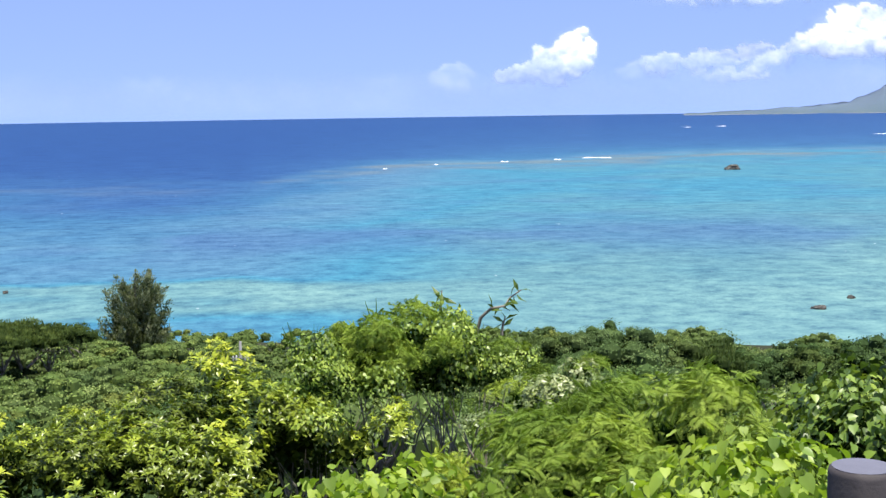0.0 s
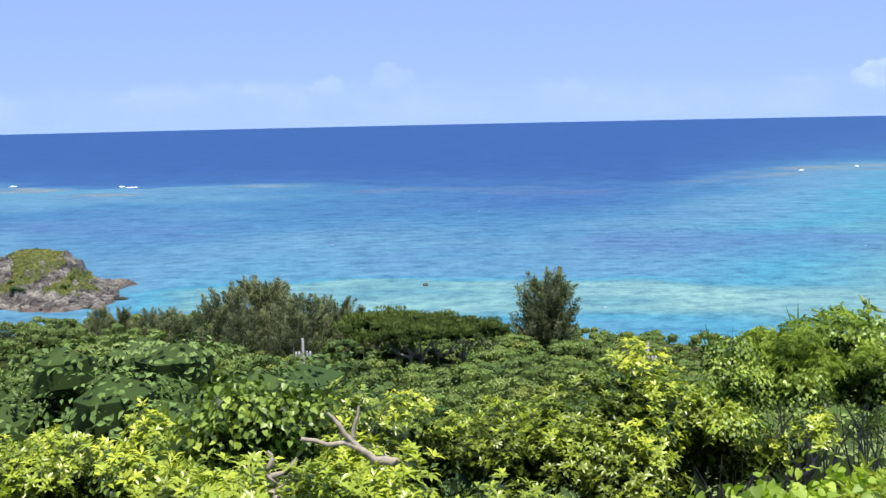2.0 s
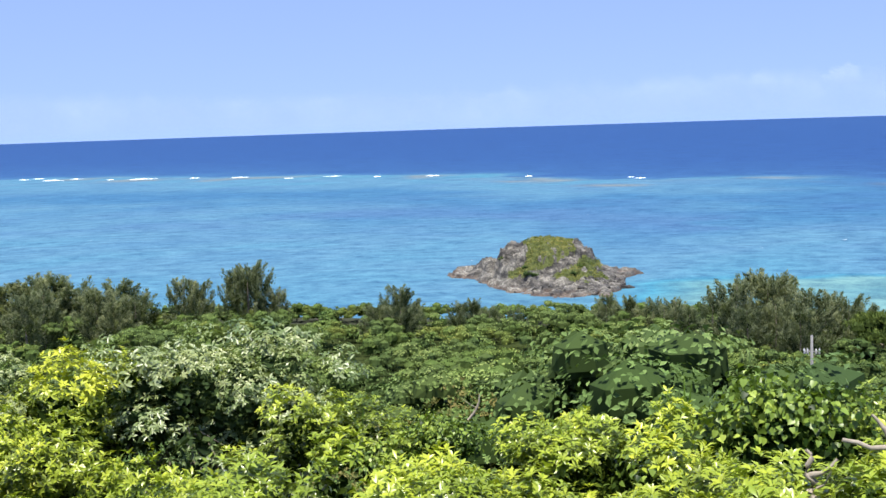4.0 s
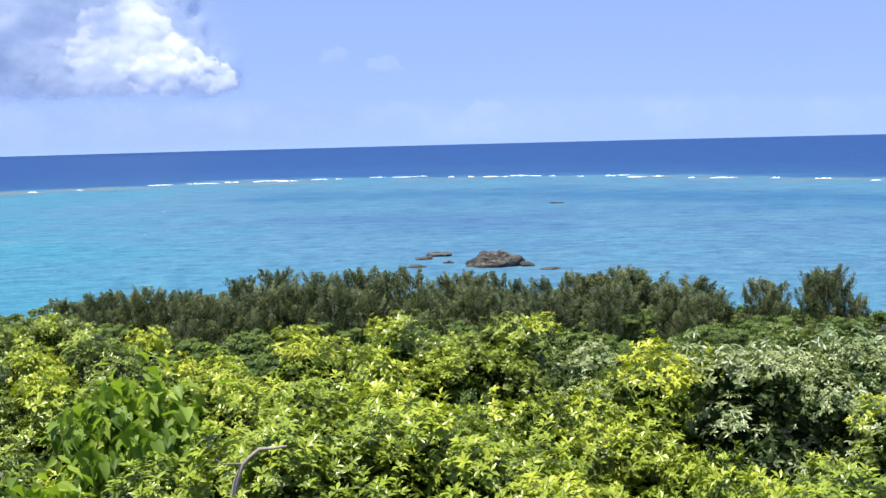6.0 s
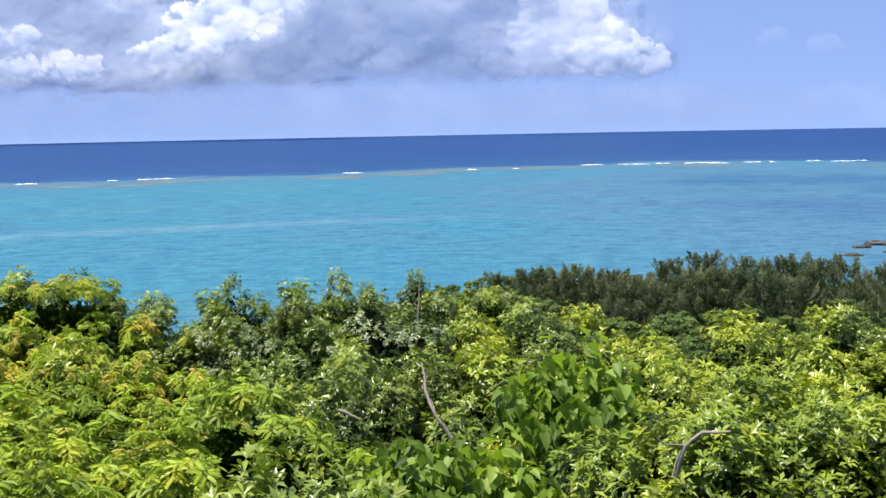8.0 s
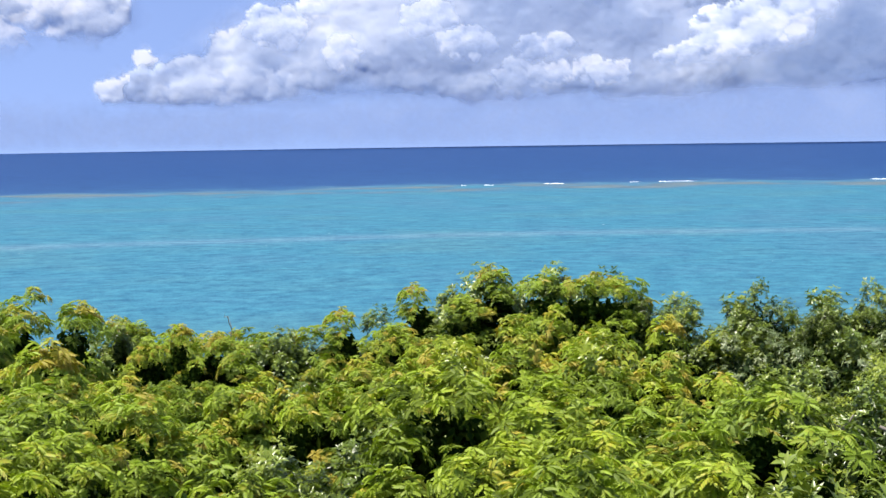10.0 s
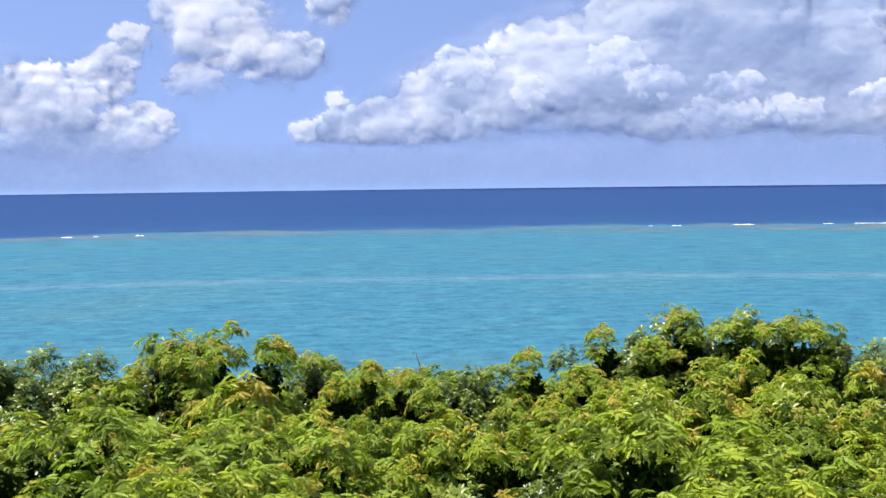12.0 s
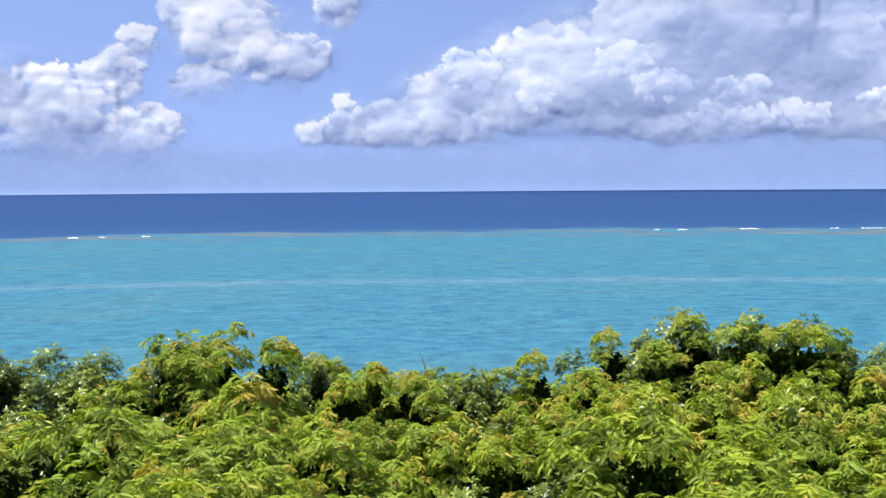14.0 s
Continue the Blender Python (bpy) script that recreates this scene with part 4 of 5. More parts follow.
def plant(style, x, y, top, size=1.0, squash=1.0, stem="bush"):
    """A bush or tree on the ground at x, y whose crown reaches up to the height top."""
    base = style.replace("_far", "")
    word, label = WORDS[base]
    me, rx, rz = CROWNS[style][int(prng.integers(3))]
    g = float(ground_z(x, y))
    squash = min(squash, 0.8 * max(top - g, 0.5) / (rz * size))
    hz = rz * size * squash
    mid = max(top - g - hz, hz * 0.25)
    ob = thing(word, label, word.split("_")[-1], "hillside growth")
    ob.location = (x, y, g)
    ob.rotation_euler = (0, 0, prng.random() * 6.283)
    for i in range(2 if stem == "bush" else 1):
        st = part("stem" if stem == "bush" else "trunk", STEMS[stem][int(prng.integers(5))], ob)
        st.scale = (rx * size, rx * size, max(mid, 0.4))
        st.rotation_euler = (0, 0, prng.random() * 6.283)
    cr = part("crown", me, ob)
    cr.location = (0, 0, mid)
    cr.scale = (size, size, size * squash)
    cr.rotation_euler = (0.05 * prng.normal(), 0.05 * prng.normal(), prng.random() * 6.283)
    return ob


def pick(az, d, far):
    """Which growth stands at a bearing and distance."""
    u = prng.random()
    if az < -24:
        s = ("vine", 0.5, "feather", 0.72, "glossy")
    elif az < -9.5:
        s = ("feather", 0.5, "vine", 0.95, "glossy")
    elif az < 9:
        s = ("whorl", 0.8, "vine", 0.9, "glossy")
    elif az < 27:
        s = ("whorl", 0.55, "vine", 0.85, "glossy")
    elif az < 47:
        s = ("whorl", 0.75, "grey", 0.9, "glossy")
    elif az < 66:
        s = ("whorl", 0.82, "glossy", 0.94, "grey")
    elif az < 76:
        s = ("glossy", 0.65, "grey", 0.8, "whorl")
    elif az < 80:
        s = ("glossy", 0.3, "sumac", 0.9, "whorl")
    else:
        s = ("sumac", 0.9, "glossy", 0.95, "whorl") if az < 109 or d < 13 else ("glossy", 0.7, "sumac", 1.0, "whorl")
    k = s[0] if u < s[1] else s[2] if u < s[3] else s[4]
    return k + "_far" if far and k != "vine" else k


# Near thicket, ring by ring down the hillside.
d = 4.6
while d < 23:
    r = 0.62 + 0.055 * d
    a = -40.0 + prng.random() * 3
    while a < 120:
        az = a + prng.normal() * 0.12 * math.degrees(r / d)
        dd = d * (1 + 0.05 * prng.normal())
        if dd < edge_d(az) * 1.06:
            p = polar(az, dd)
            far = dd > 9.5
            el = math.degrees(math.atan((float(canopy_z(az, dd)) - EYE) / (dd - ARM)))
            hollow = (-17.2 < az < -9.8 and 6.3 < dd < 11.3) or (6.5 < dd < 15 and prng.random() < 0.09)
            if dd > 0.82 * edge_d(az) or hollow or el < (-18.4 if az < 98 else -16.2):
                a += math.degrees(1.3 * r / d)
                continue
            top = float(canopy_z(az, dd)) - abs(0.34 * prng.normal()) * (1 + 0.03 * dd)
            size = r / (1.8 if far else 1.12) * (0.8 + 0.35 * prng.random())
            plant(pick(az, dd, far), p.x, p.y, top, size, 1.05 + 0.35 * prng.random())
        a += math.degrees(1.3 * r / d)
    d *= 1.19

# The bushes that stand highest against what lies behind.
a = -40.0
while a < 120:
    dd = float(edge_d(a)) * (0.92 + 0.12 * prng.random())
    p = polar(a, dd)
    far = dd > 9.5
    r = 0.5 + 0.035 * dd
    plant(pick(a, dd, far), p.x, p.y, EYE + (dd - ARM) * math.tan(radians(float(top_el(a)) + 0.2 - 0.35 * prng.random())), r / (1.8 if far else 1.12) * (0.85 + 0.3 * prng.random()))
    a += math.degrees(0.95 * r / dd)

a = 57.0
while a < 120:
    for dd, below in ((16.5, 1.0), (13.5, 2.3)):
        dd = dd + 1.5 * prng.random()
        p = polar(a + prng.random(), dd)
        plant(pick(a, dd, True), p.x, p.y, EYE + (dd - ARM) * math.tan(radians(float(top_el(a)) - below - 0.8 * prng.random())), 0.5 + 0.15 * prng.random(), 1.2)
    a += 3.0

# Single bushes that stand out from the thicket.
for style, az, d, el, size, squash in (
        ("grey_far", 33.4, 16.5, -8.7, 0.95, 1.0), ("grey_far", 31.4, 15.5, -9.9, 0.8, 1.0), ("grey_far", 35.2, 17, -9.3, 0.75, 1.0),
        ("glossy_far", 45.0, 21, -7.9, 0.85, 1.2), ("glossy_far", 49.6, 20, -7.8, 0.75, 1.1), ("whorl_far", 40.0, 15, -9.6, 0.8, 1.0),
        ("glossy_far", 87.0, 20, -5.55, 0.7, 1.2), ("glossy_far", 83.6, 20, -5.75, 0.75, 1.2), ("glossy_far", 81.4, 20, -6.05, 0.7, 1.1), ("glossy_far", 89.2, 20, -6.9, 0.6, 1.1),
        ("glossy_far", 91.5, 19, -7.5, 0.55, 1.0), ("sumac_far", 107.5, 17, -6.45, 0.7, 1.2), ("sumac_far", 109.4, 16.5, -7.35, 0.5, 1.1), ("glossy_far", 112.5, 18, -7.2, 0.6, 1.0),
        ("glossy_far", 115.4, 18, -6.8, 0.65, 1.0), ("glossy_far", 103.0, 19, -7.5, 0.45, 1.2), ("sumac_far", 100.9, 17, -8.0, 0.35, 1.3), ("glossy_far", 94.8, 20, -8.2, 0.45, 1.0),
        ("glossy_far", 80.9, 19, -6.5, 0.36, 1.3), ("glossy_far", 75.6, 19, -6.35, 0.3, 1.5), ("glossy_far", 71.3, 19, -6.3, 0.42, 1.4), ("glossy_far", 68.0, 19, -6.5, 0.4, 1.3), ("whorl_far", 65.6, 19, -6.8, 0.36, 1.2),
        ("glossy_far", 73.2, 18, -6.9, 0.25, 1.5), ("glossy_far", 70.0, 18, -6.7, 0.28, 1.4),
        ("sumac", 76.6, 9.2, -10.4, 1.05, 1.0), ("sumac", 87.5, 9.5, -10.0, 1.0, 1.0), ("broad", 61.0, 10.4, -9.2, 1.0, 1.0), ("broad", 62.9, 10.2, -10.2, 0.8, 1.1), ("broad", 65.2, 9.2, -13.2, 0.9, 1.0), ("broad", 67.2, 9.0, -13.1, 0.85, 1.0), ("broad", 69.0, 8.6, -14.0, 0.7, 1.0),
        ("whorl", 5.6, 6.4, -13.6, 0.72, 1.0), ("whorl", 8.8, 6.2, -14.3, 0.7, 1.0), ("whorl", 1.8, 6.6, -13.3, 0.72, 1.0), ("whorl", 12.4, 7.0, -13.3, 0.75, 1.0), ("whorl", 22.2, 6.6, -14.4, 0.65, 1.0), ("whorl", 25.0, 6.6, -13.9, 0.65, 1.0), ("whorl", 28.2, 7.0, -13.2, 0.7, 1.0),
        ("sumac", 110.6, 11, -9.5, 1.0, 1.0), ("sumac", 107.2, 11, -9.7, 1.0, 1.0), ("sumac", 114, 12, -9.0, 1.0, 1.0), ("sumac", 103.8, 11, -10.3, 0.95, 1.0), ("sumac", 112.4, 9.5, -11.4, 0.9, 1.0), ("sumac", 108.6, 9.2, -11.9, 0.9, 1.0),
        ("feather", -22.6, 8.6, -11.2, 0.95, 1.0), ("feather", -24.8, 8.2, -11.5, 0.85, 1.0), ("grey", -27.4, 9.5, -12.0, 0.7, 1.0), ("grey", -21.2, 10.5, -10.7, 0.6, 1.0),
        ("whorl", 50.5, 8, -11.5, 0.8, 1.0), ("whorl", 53.5, 7.5, -12.2, 0.8, 1.0), ("whorl", 47.5, 8.5, -11.5, 0.8, 1.0), ("whorl", 56.3, 8, -12.0, 0.8, 1.0), ("whorl", 52, 9.4, -10.2, 0.8, 1.0), ("sumac", 82.5, 10, -10.3, 0.9, 1.0), ("sumac", 84.6, 8.5, -12.2, 0.85, 1.0),
        ("feather", -13.0, 12, -8.6, 0.6, 1.2), ("vine", -11.4, 11.5, -9.6, 0.5, 1.1), ("vine", -15.6, 12.4, -8.45, 0.6, 1.1), ("feather", -16.6, 12.4, -9.2, 0.5, 1.0), ("vine", -17.4, 12.0, -10.0, 0.4, 1.0), ("feather", -14.2, 12, -8.5, 0.6, 1.2), ("vine", -9.8, 10.6, -10.6, 0.5, 1.0),
        ("sumac_far", 98.0, 18, -8.3, 0.45, 1.2), ("sumac_far", 100.1, 18, -8.25, 0.45, 1.2), ("glossy_far", 96.4, 18, -8.1, 0.42, 1.2),
        ("gourd", -14.4, 6.2, -14.5, 0.5, 1.0), ("gourd", -11.4, 6.0, -16.0, 0.6, 1.0), ("gourd", -17.6, 5.6, -18.0, 0.5, 1.0), ("gourd", -24.5, 6.0, -16.6, 0.7, 1.0), ("gourd", -28.5, 6.4, -14.9, 0.7, 1.0), ("gourd", -31.5, 6.8, -13.8, 0.7, 1.0), ("vine", -32.5, 8.5, -10.9, 0.9, 1.0), ("vine", -25.5, 7.2, -13.5, 0.9, 1.0)):
    p = polar(az, d)
    plant(style, p.x, p.y, EYE + d * math.tan(radians(el)), size, squash)
for az, d, el, size in ((1.4, 190, -8.75, 1.8), (2.5, 188, -8.6, 1.9), (3.6, 192, -8.5, 2.0), (4.6, 189, -8.6, 1.9), (0.4, 193, -8.85, 1.6), (3.0, 183, -9.0, 1.6), (-0.6, 194, -9.0, 1.3)):
    p = polar(az, d)
    plant("dark", p.x, p.y, EYE + d * math.tan(radians(el)), size, 0.9, "tree")

for style, az, d, el, size in (("canopy", -24.3, 60, -9.5, 0.75), ("canopy", -23.2, 58, -9.7, 0.7), ("canopy", -25.2, 61, -9.8, 0.7), ("canopy", -22.2, 56, -9.9, 0.6), ("canopy", -26.2, 60, -10.2, 0.6), ("canopy", -24.2, 50, -10.3, 0.9),
                               ("canopy", -7.5, 62, -10.9, 0.8), ("canopy", 7.4, 62, -10.75, 0.8), ("dark", -28.0, 70, -10.2, 0.75), ("dark", -21.0, 80, -10.2, 0.8), ("canopy_far", -30.9, 80, -10.35, 0.8), ("canopy_far", -32.2, 75, -10.2, 0.8), ("canopy_far", -33.6, 70, -10.0, 0.9), ("canopy_far", -35, 68, -9.8, 1.0), ("canopy_far", -29.6, 76, -10.6, 0.8)):
    p = polar(az, d)
    plant(style, p.x, p.y, EYE + d * math.tan(radians(el)), size, 1.1, "tree")

# Broadleaf trees and scrub on the slope behind it.
d = 22.0
while d < 98:
    r = 2.0 + 0.012 * d
    a = -39.0 + prng.random() * 4
    while a < (62 if d > 40 else 30):
        az = a + prng.normal() * 0.2 * math.degrees(r / d)
        dd = d * (1 + 0.04 * prng.normal())
        if dd > edge_d(az) * 1.25:
            p = polar(az, dd)
            g = float(ground_z(p.x, p.y))
            h = 2.5 + 0.012 * dd + 1.0 * prng.normal()
            dry = 19 < az < 29 and dd < 48 and prng.random() < 0.75
            plant("scrub" if dry else "canopy" if dd < 48 else "canopy_far", p.x, p.y, g + max(h, 1.6), r / 3.0 * (0.95 + 0.8 * prng.random()), 1.0, "tree")
        a += math.degrees(1.5 * r / d)
    d *= 1.125


# The last trees above the beach.
for i in range(24):
    az = 9.0 + i * 0.9 + 0.2 * prng.normal()
    p = polar(az, float(coast(az)) - 11 - 9 * prng.random())
    plant("canopy_far", p.x, p.y, float(ground_z(p.x, p.y)) + 3.0 + 1.2 * prng.random(), 0.8 + 0.3 * prng.random(), 1.0, "tree")

# Woods between the slope and the beach, too many to count.
def woods(az0, az1, d0, margin, count, seed, name, label):
    rng = np.random.default_rng(seed)
    out = []
    for i in range(count):
        az = az0 + (az1 - az0) * rng.random()
        c = float(coast(az)) - margin
        dd = math.sqrt(d0 ** 2 + (c ** 2 - d0 ** 2) * rng.random())
        p = polar(az, dd)
        g = float(ground_z(p.x, p.y))
        r = 2.6 + 1.6 * rng.random()
        n = 500
        tips, ways = crown_tips(rng, n, r, r * 0.6, 0.5, i * 1.3, -0.1, 0.85, 12, 0.34, 0.75, 0.15)
        # upward leaves lighter, flanks darker: overhead light painted into the tone
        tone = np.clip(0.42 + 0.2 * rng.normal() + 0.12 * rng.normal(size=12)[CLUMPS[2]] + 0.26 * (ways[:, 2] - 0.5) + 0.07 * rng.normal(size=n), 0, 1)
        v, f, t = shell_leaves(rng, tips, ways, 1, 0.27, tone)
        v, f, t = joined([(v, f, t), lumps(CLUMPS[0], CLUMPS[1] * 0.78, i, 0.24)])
        out.append((v + np.array([p.x, p.y, g + (0.8 + 2.2 * rng.random() ** 1.5 + 1.4 * float(smooth(-2, 12, az))) * (0.55 + 0.45 * float(smooth(0, 45, c - dd)))]), f, t))
    v, f, t = joined(out)
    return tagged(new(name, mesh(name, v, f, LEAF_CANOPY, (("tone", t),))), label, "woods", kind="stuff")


def undergrowth():
    """Low bushes that close the ground between the trees and under the thicket."""
    rng = np.random.default_rng(77)
    out = []
    for i in range(2900):
        near = i >= 1600
        az = -42 + (162 if near else 108) * rng.random()
        d = 5.5 + 17 * rng.random() ** 0.8 if near else 20 + (float(coast(az)) - 28) * rng.random() ** 1.5
        if near and -16 < az < -9.5 and d < 11:
            continue
        p = polar(az, d)
        r = (0.45 + 0.4 * rng.random()) if near else (0.9 + 0.8 * rng.random()) * (1 + 0.004 * d)
        k = 3
        centres = rng.normal(size=(k, 3)) * np.array([0.6, 0.6, 0.12]) * r
        radii = r * (0.5 + 0.3 * rng.random(k))
        which = rng.integers(0, k, 96)
        w = rng.normal(size=(96, 3))
        w[:, 2] = np.abs(w[:, 2])
        w = unit(w)
        # bush tops painted as if lit, flanks and inner domes as shade
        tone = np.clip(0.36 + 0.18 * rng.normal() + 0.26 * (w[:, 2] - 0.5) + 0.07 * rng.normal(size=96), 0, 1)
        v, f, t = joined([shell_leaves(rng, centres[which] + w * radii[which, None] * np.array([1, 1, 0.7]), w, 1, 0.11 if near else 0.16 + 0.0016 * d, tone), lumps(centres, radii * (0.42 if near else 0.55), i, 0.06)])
        out.append((v + np.array([p.x, p.y, float(ground_z(p.x, p.y)) + 0.45 * r]), f, t))
    v, f, t = joined(out)
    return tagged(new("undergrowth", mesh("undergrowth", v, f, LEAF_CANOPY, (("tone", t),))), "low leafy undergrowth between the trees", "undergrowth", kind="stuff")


undergrowth()
woods(-42, 68, 92, 3, 860, 31, "woodland", "dense low broadleaf woodland down to the shore")


# ---- casuarinas by the shore ----
def casuarina_mesh(seed):
    """A crown of upright feathery plumes, pointed at the top, on a tree of height 1."""
    rng = np.random.default_rng(seed)
    n = 58
    hgt = 0.08 + 0.74 * rng.random(n) ** 0.9
    hgt[0] = 0.8
    rad = 0.31 * (1.02 - hgt) ** 0.5 * np.sin(np.pi * np.clip(hgt + 0.12, 0, 0.5)) * (0.25 + 0.75 * rng.random(n))
    a = rng.random(n) * 6.283
    foot = np.stack([rad * np.cos(a) + 0.05 * fbm(hgt * 3, seed), rad * np.sin(a), hgt], -1)
    way = unit(np.stack([np.cos(a) * 0.4, np.sin(a) * 0.4, np.ones(n)], -1) + 0.12 * rng.normal(size=(n, 3)))
    k = 120
    which = np.repeat(np.arange(n), k)
    s = rng.random(n * k)
    long = (0.15 + 0.11 * rng.random(n))[which]
    pos = foot[which] + way[which] * (long * (s - 0.25))[:, None] + rng.normal(size=(n * k, 3)) * (0.03 * (1.05 - s) ** 0.6)[:, None]
    f = unit(way[which] + 0.4 * rng.normal(size=(n * k, 3)))
    # plume tips painted lit, their lower parts shaded
    tone = np.clip(0.45 + 0.16 * rng.normal(size=n)[which] + 0.5 * (s - 0.5) + 0.12 * rng.normal(size=n * k), 0, 1)
    v, fc, t = leaf_arrays(pos, f, unit(rng.normal(size=(n * k, 3))), 0.034 * (0.6 + 0.8 * rng.random(n * k)), tone, TUFT)
    return mesh("crown", v, fc, LEAF_PINE, (("tone", t),))


CAS = [casuarina_mesh(70 + i) for i in range(5)]


def trunk_mesh():
    v, f = tube([Vector((0, 0, -0.03)), Vector((0.01, 0, 0.2)), Vector((-0.01, 0.01, 0.5)), Vector((0, 0, 0.9))], [0.022, 0.018, 0.012, 0.004], 6)
    return mesh("trunk", [tuple(p) for p in v], f, BARK, flat=False)


CAS_TRUNK = trunk_mesh()


def casuarina(az, d, el, wide=1.0, label="dark grey-green casuarina tree near the shore"):
    p = polar(az, d)
    g = float(ground_z(p.x, p.y))
    h = (EYE + d * math.tan(radians(el + 0.15)) - g) * 1.07
    ob = thing("casuarina_tree", label, "tree", "shore casuarinas")
    ob.location = (p.x, p.y, g)
    ob.rotation_euler = (0, 0, prng.random() * 6.283)
    part("trunk", CAS_TRUNK, ob).scale = (h, h, h)
    part("crown", CAS[int(prng.integers(5))], ob).scale = (h * wide, h * wide, h)
    return ob


for az, el in ((-3.15, -7.2), (-2.75, -7.8), (-3.5, -7.7), (-3.2, -8.3)):
    casuarina(az, 226, el, 1.35, "tall casuarina tree standing above the woods")
for az, d, el in ((5.2, 205, -8.55), (6.0, 212, -8.15), (6.9, 204, -8.1), (7.8, 196, -7.9), (8.6, 204, -7.5), (9.3, 198, -7.35), (10.0, 205, -7.25), (10.6, 196, -7.6), (11.6, 205, -8.2), (9.0, 186, -8.4), (10.2, 184, -8.7), (8.0, 182, -8.8)):
    casuarina(az, d, el, 1.25)
for az, d, el in ((24.6, 222, -8.1), (25.2, 218, -7.55), (25.8, 224, -7.9), (26.4, 220, -8.3), (22.6, 236, -8.3), (22.0, 238, -8.2), (21.3, 236, -8.5), (20.2, 240, -8.55), (16.2, 236, -8.1), (15.2, 232, -8.2), (14.2, 228, -8.3), (13.2, 224, -8.3), (12.6, 216, -8.6), (13.7, 218, -8.6), (14.7, 220, -8.7), (15.7, 224, -8.6), (16.7, 226, -8.8), (17.4, 228, -8.95), (20.7, 230, -8.9), (21.6, 228, -8.8)):
    casuarina(az, d, el, 1.2)
for az, d, el in ((34.5, 232, -6.75), (33.9, 236, -6.9), (32.3, 252, -6.45), (31.8, 250, -6.2), (31.3, 254, -6.5), (30.5, 250, -7.4)):
    casuarina(az, d, el, 1.1)
az = 36.6
while az < 65:
    e = float(np.interp(az, (36.6, 38, 39.6, 41.2, 43, 46, 50, 53, 56.5, 59, 61, 63, 65), (-7.0, -6.2, -5.75, -5.85, -6.3, -6.2, -6.1, -5.8, -5.85, -6.1, -6.4, -6.3, -6.7)))
    casuarina(az, 236 + 18 * prng.random(), e - 0.95 * prng.random() ** 1.4, (1.0 if az > 42 else 1.25) * (0.9 + 0.7 * prng.random()))
    if prng.random() < 0.75 and az < 60:
        casuarina(az + 0.3, 205 + 16 * prng.random(), e - 0.7 - 0.7 * prng.random(), 1.25)
    az += 0.62 + 0.3 * prng.random()


# ---- rocks ----
def islet():
    """The rocky islet: a grassed hump split by a bare slab, crags at both ends, low ledges round it."""
    nt, nv = 300, 210
    t, v = np.meshgrid(np.linspace(-31, 31, nt), np.linspace(-40, 44, nv), indexing="ij")
    # the shore runs aslant: nearest to the lookout at one end, drawn back at the other
    shore = np.interp(t, (-31, -26, -22, -19, -15, 0, 10, 15, 20, 31), (10, 8, 1, -20, -35, -28, -22, -10, 5, 10))
    mid = 14.0
    reach = np.where(v < mid, (v - mid) / (shore - mid), (v - mid) / np.interp(t, (-31, -22, -14, -6), (5, 9, 18, 28)))
    foot = 1 - (np.abs(t / 27.5) ** 3.5 + np.abs(reach) ** 2) ** 0.5
    foot = foot + 0.09 * fbm(t / 9, v / 9, 2) + 0.06 * fbm(t / 3, v / 3, 5)
    crest = np.interp(t, (-27, -20, -15, -11, -8, -4, 0, 4, 7, 9, 12.5, 14, 16, 19, 22, 26), (0.3, 1.0, 3.2, 6.6, 9.0, 9.9, 10.4, 9.7, 8.4, 8.4, 7.0, 4.2, 4.8, 4.2, 2.2, 0.5))
    rise = smooth(0.12, 0.72, foot)
    base = smooth(-0.06, 0.1, foot) * 2.0 - 1.3
    z = base + np.maximum(crest - 1, 0) * rise
    soft_z = z.copy()
    wob = 0.22 * fbm(t / 3, v / 3, 8)
    knob = smooth(1.12, 0.9, np.hypot((t - 9.6) / 4.4, (v + 1) / 9) + wob)
    horn = smooth(1.15, 0.88, np.hypot((t + 10.5) / 2.7, (v - 6) / 8) + wob)
    stack = smooth(1.15, 0.88, np.hypot((t - 17) / 3.0, (v - 9) / 7) + wob)
    crag = np.clip(knob + horn + stack, 0, 1)
    # the slab slants down the face from the horn; joints and beds cut the bare rock
    slab = smooth(2.9, 1.7, np.abs(t - (-10.5 + (8.6 - soft_z) * 2.1) + 1.4 * fbm(t / 4, v / 6, 21)))
    beds = fbm((t * 0.8 + v * 0.5 + soft_z * 1.5) / 1.5, (t - v) / 12, 4, 3)
    joints = np.abs(fbm(t / 2.6, v / 5.5 + soft_z / 2, 3, 4))
    rough = (0.45 - joints) * 1.6 + 0.5 * beds + 0.35 * fbm(t / 0.8, v / 0.8, 7, 2)
    bare = np.clip(0.55 + 0.6 * crag + 0.35 * slab, 0, 1.2)
    z = z + rough * bare * smooth(-0.05, 0.15, foot) * (0.45 + 0.55 * smooth(1.0, 3.5, z)) + (1.3 * knob + 1.5 * horn + 1.1 * stack) * smooth(0.1, 0.4, foot)
    z = z + 0.5 * np.sign(np.sin((v + 0.7 * t + 4 * fbm(t / 7, v / 7)) * 0.9)) * np.abs(np.sin((v + 0.7 * t + 4 * fbm(t / 7, v / 7)) * 0.9)) ** 0.5 * (1 - rise) * smooth(-0.03, 0.1, foot)
    edge = 1.6 * fbm(t / 3.5, v / 4.5, 11)
    upper = smooth(-0.8, 0.8, t - (-8.0 + (8.6 - soft_z) * 2.1) + edge) * smooth(1.0, -1.0, t - (5.5 + (10 - soft_z) * 0.75) + edge)
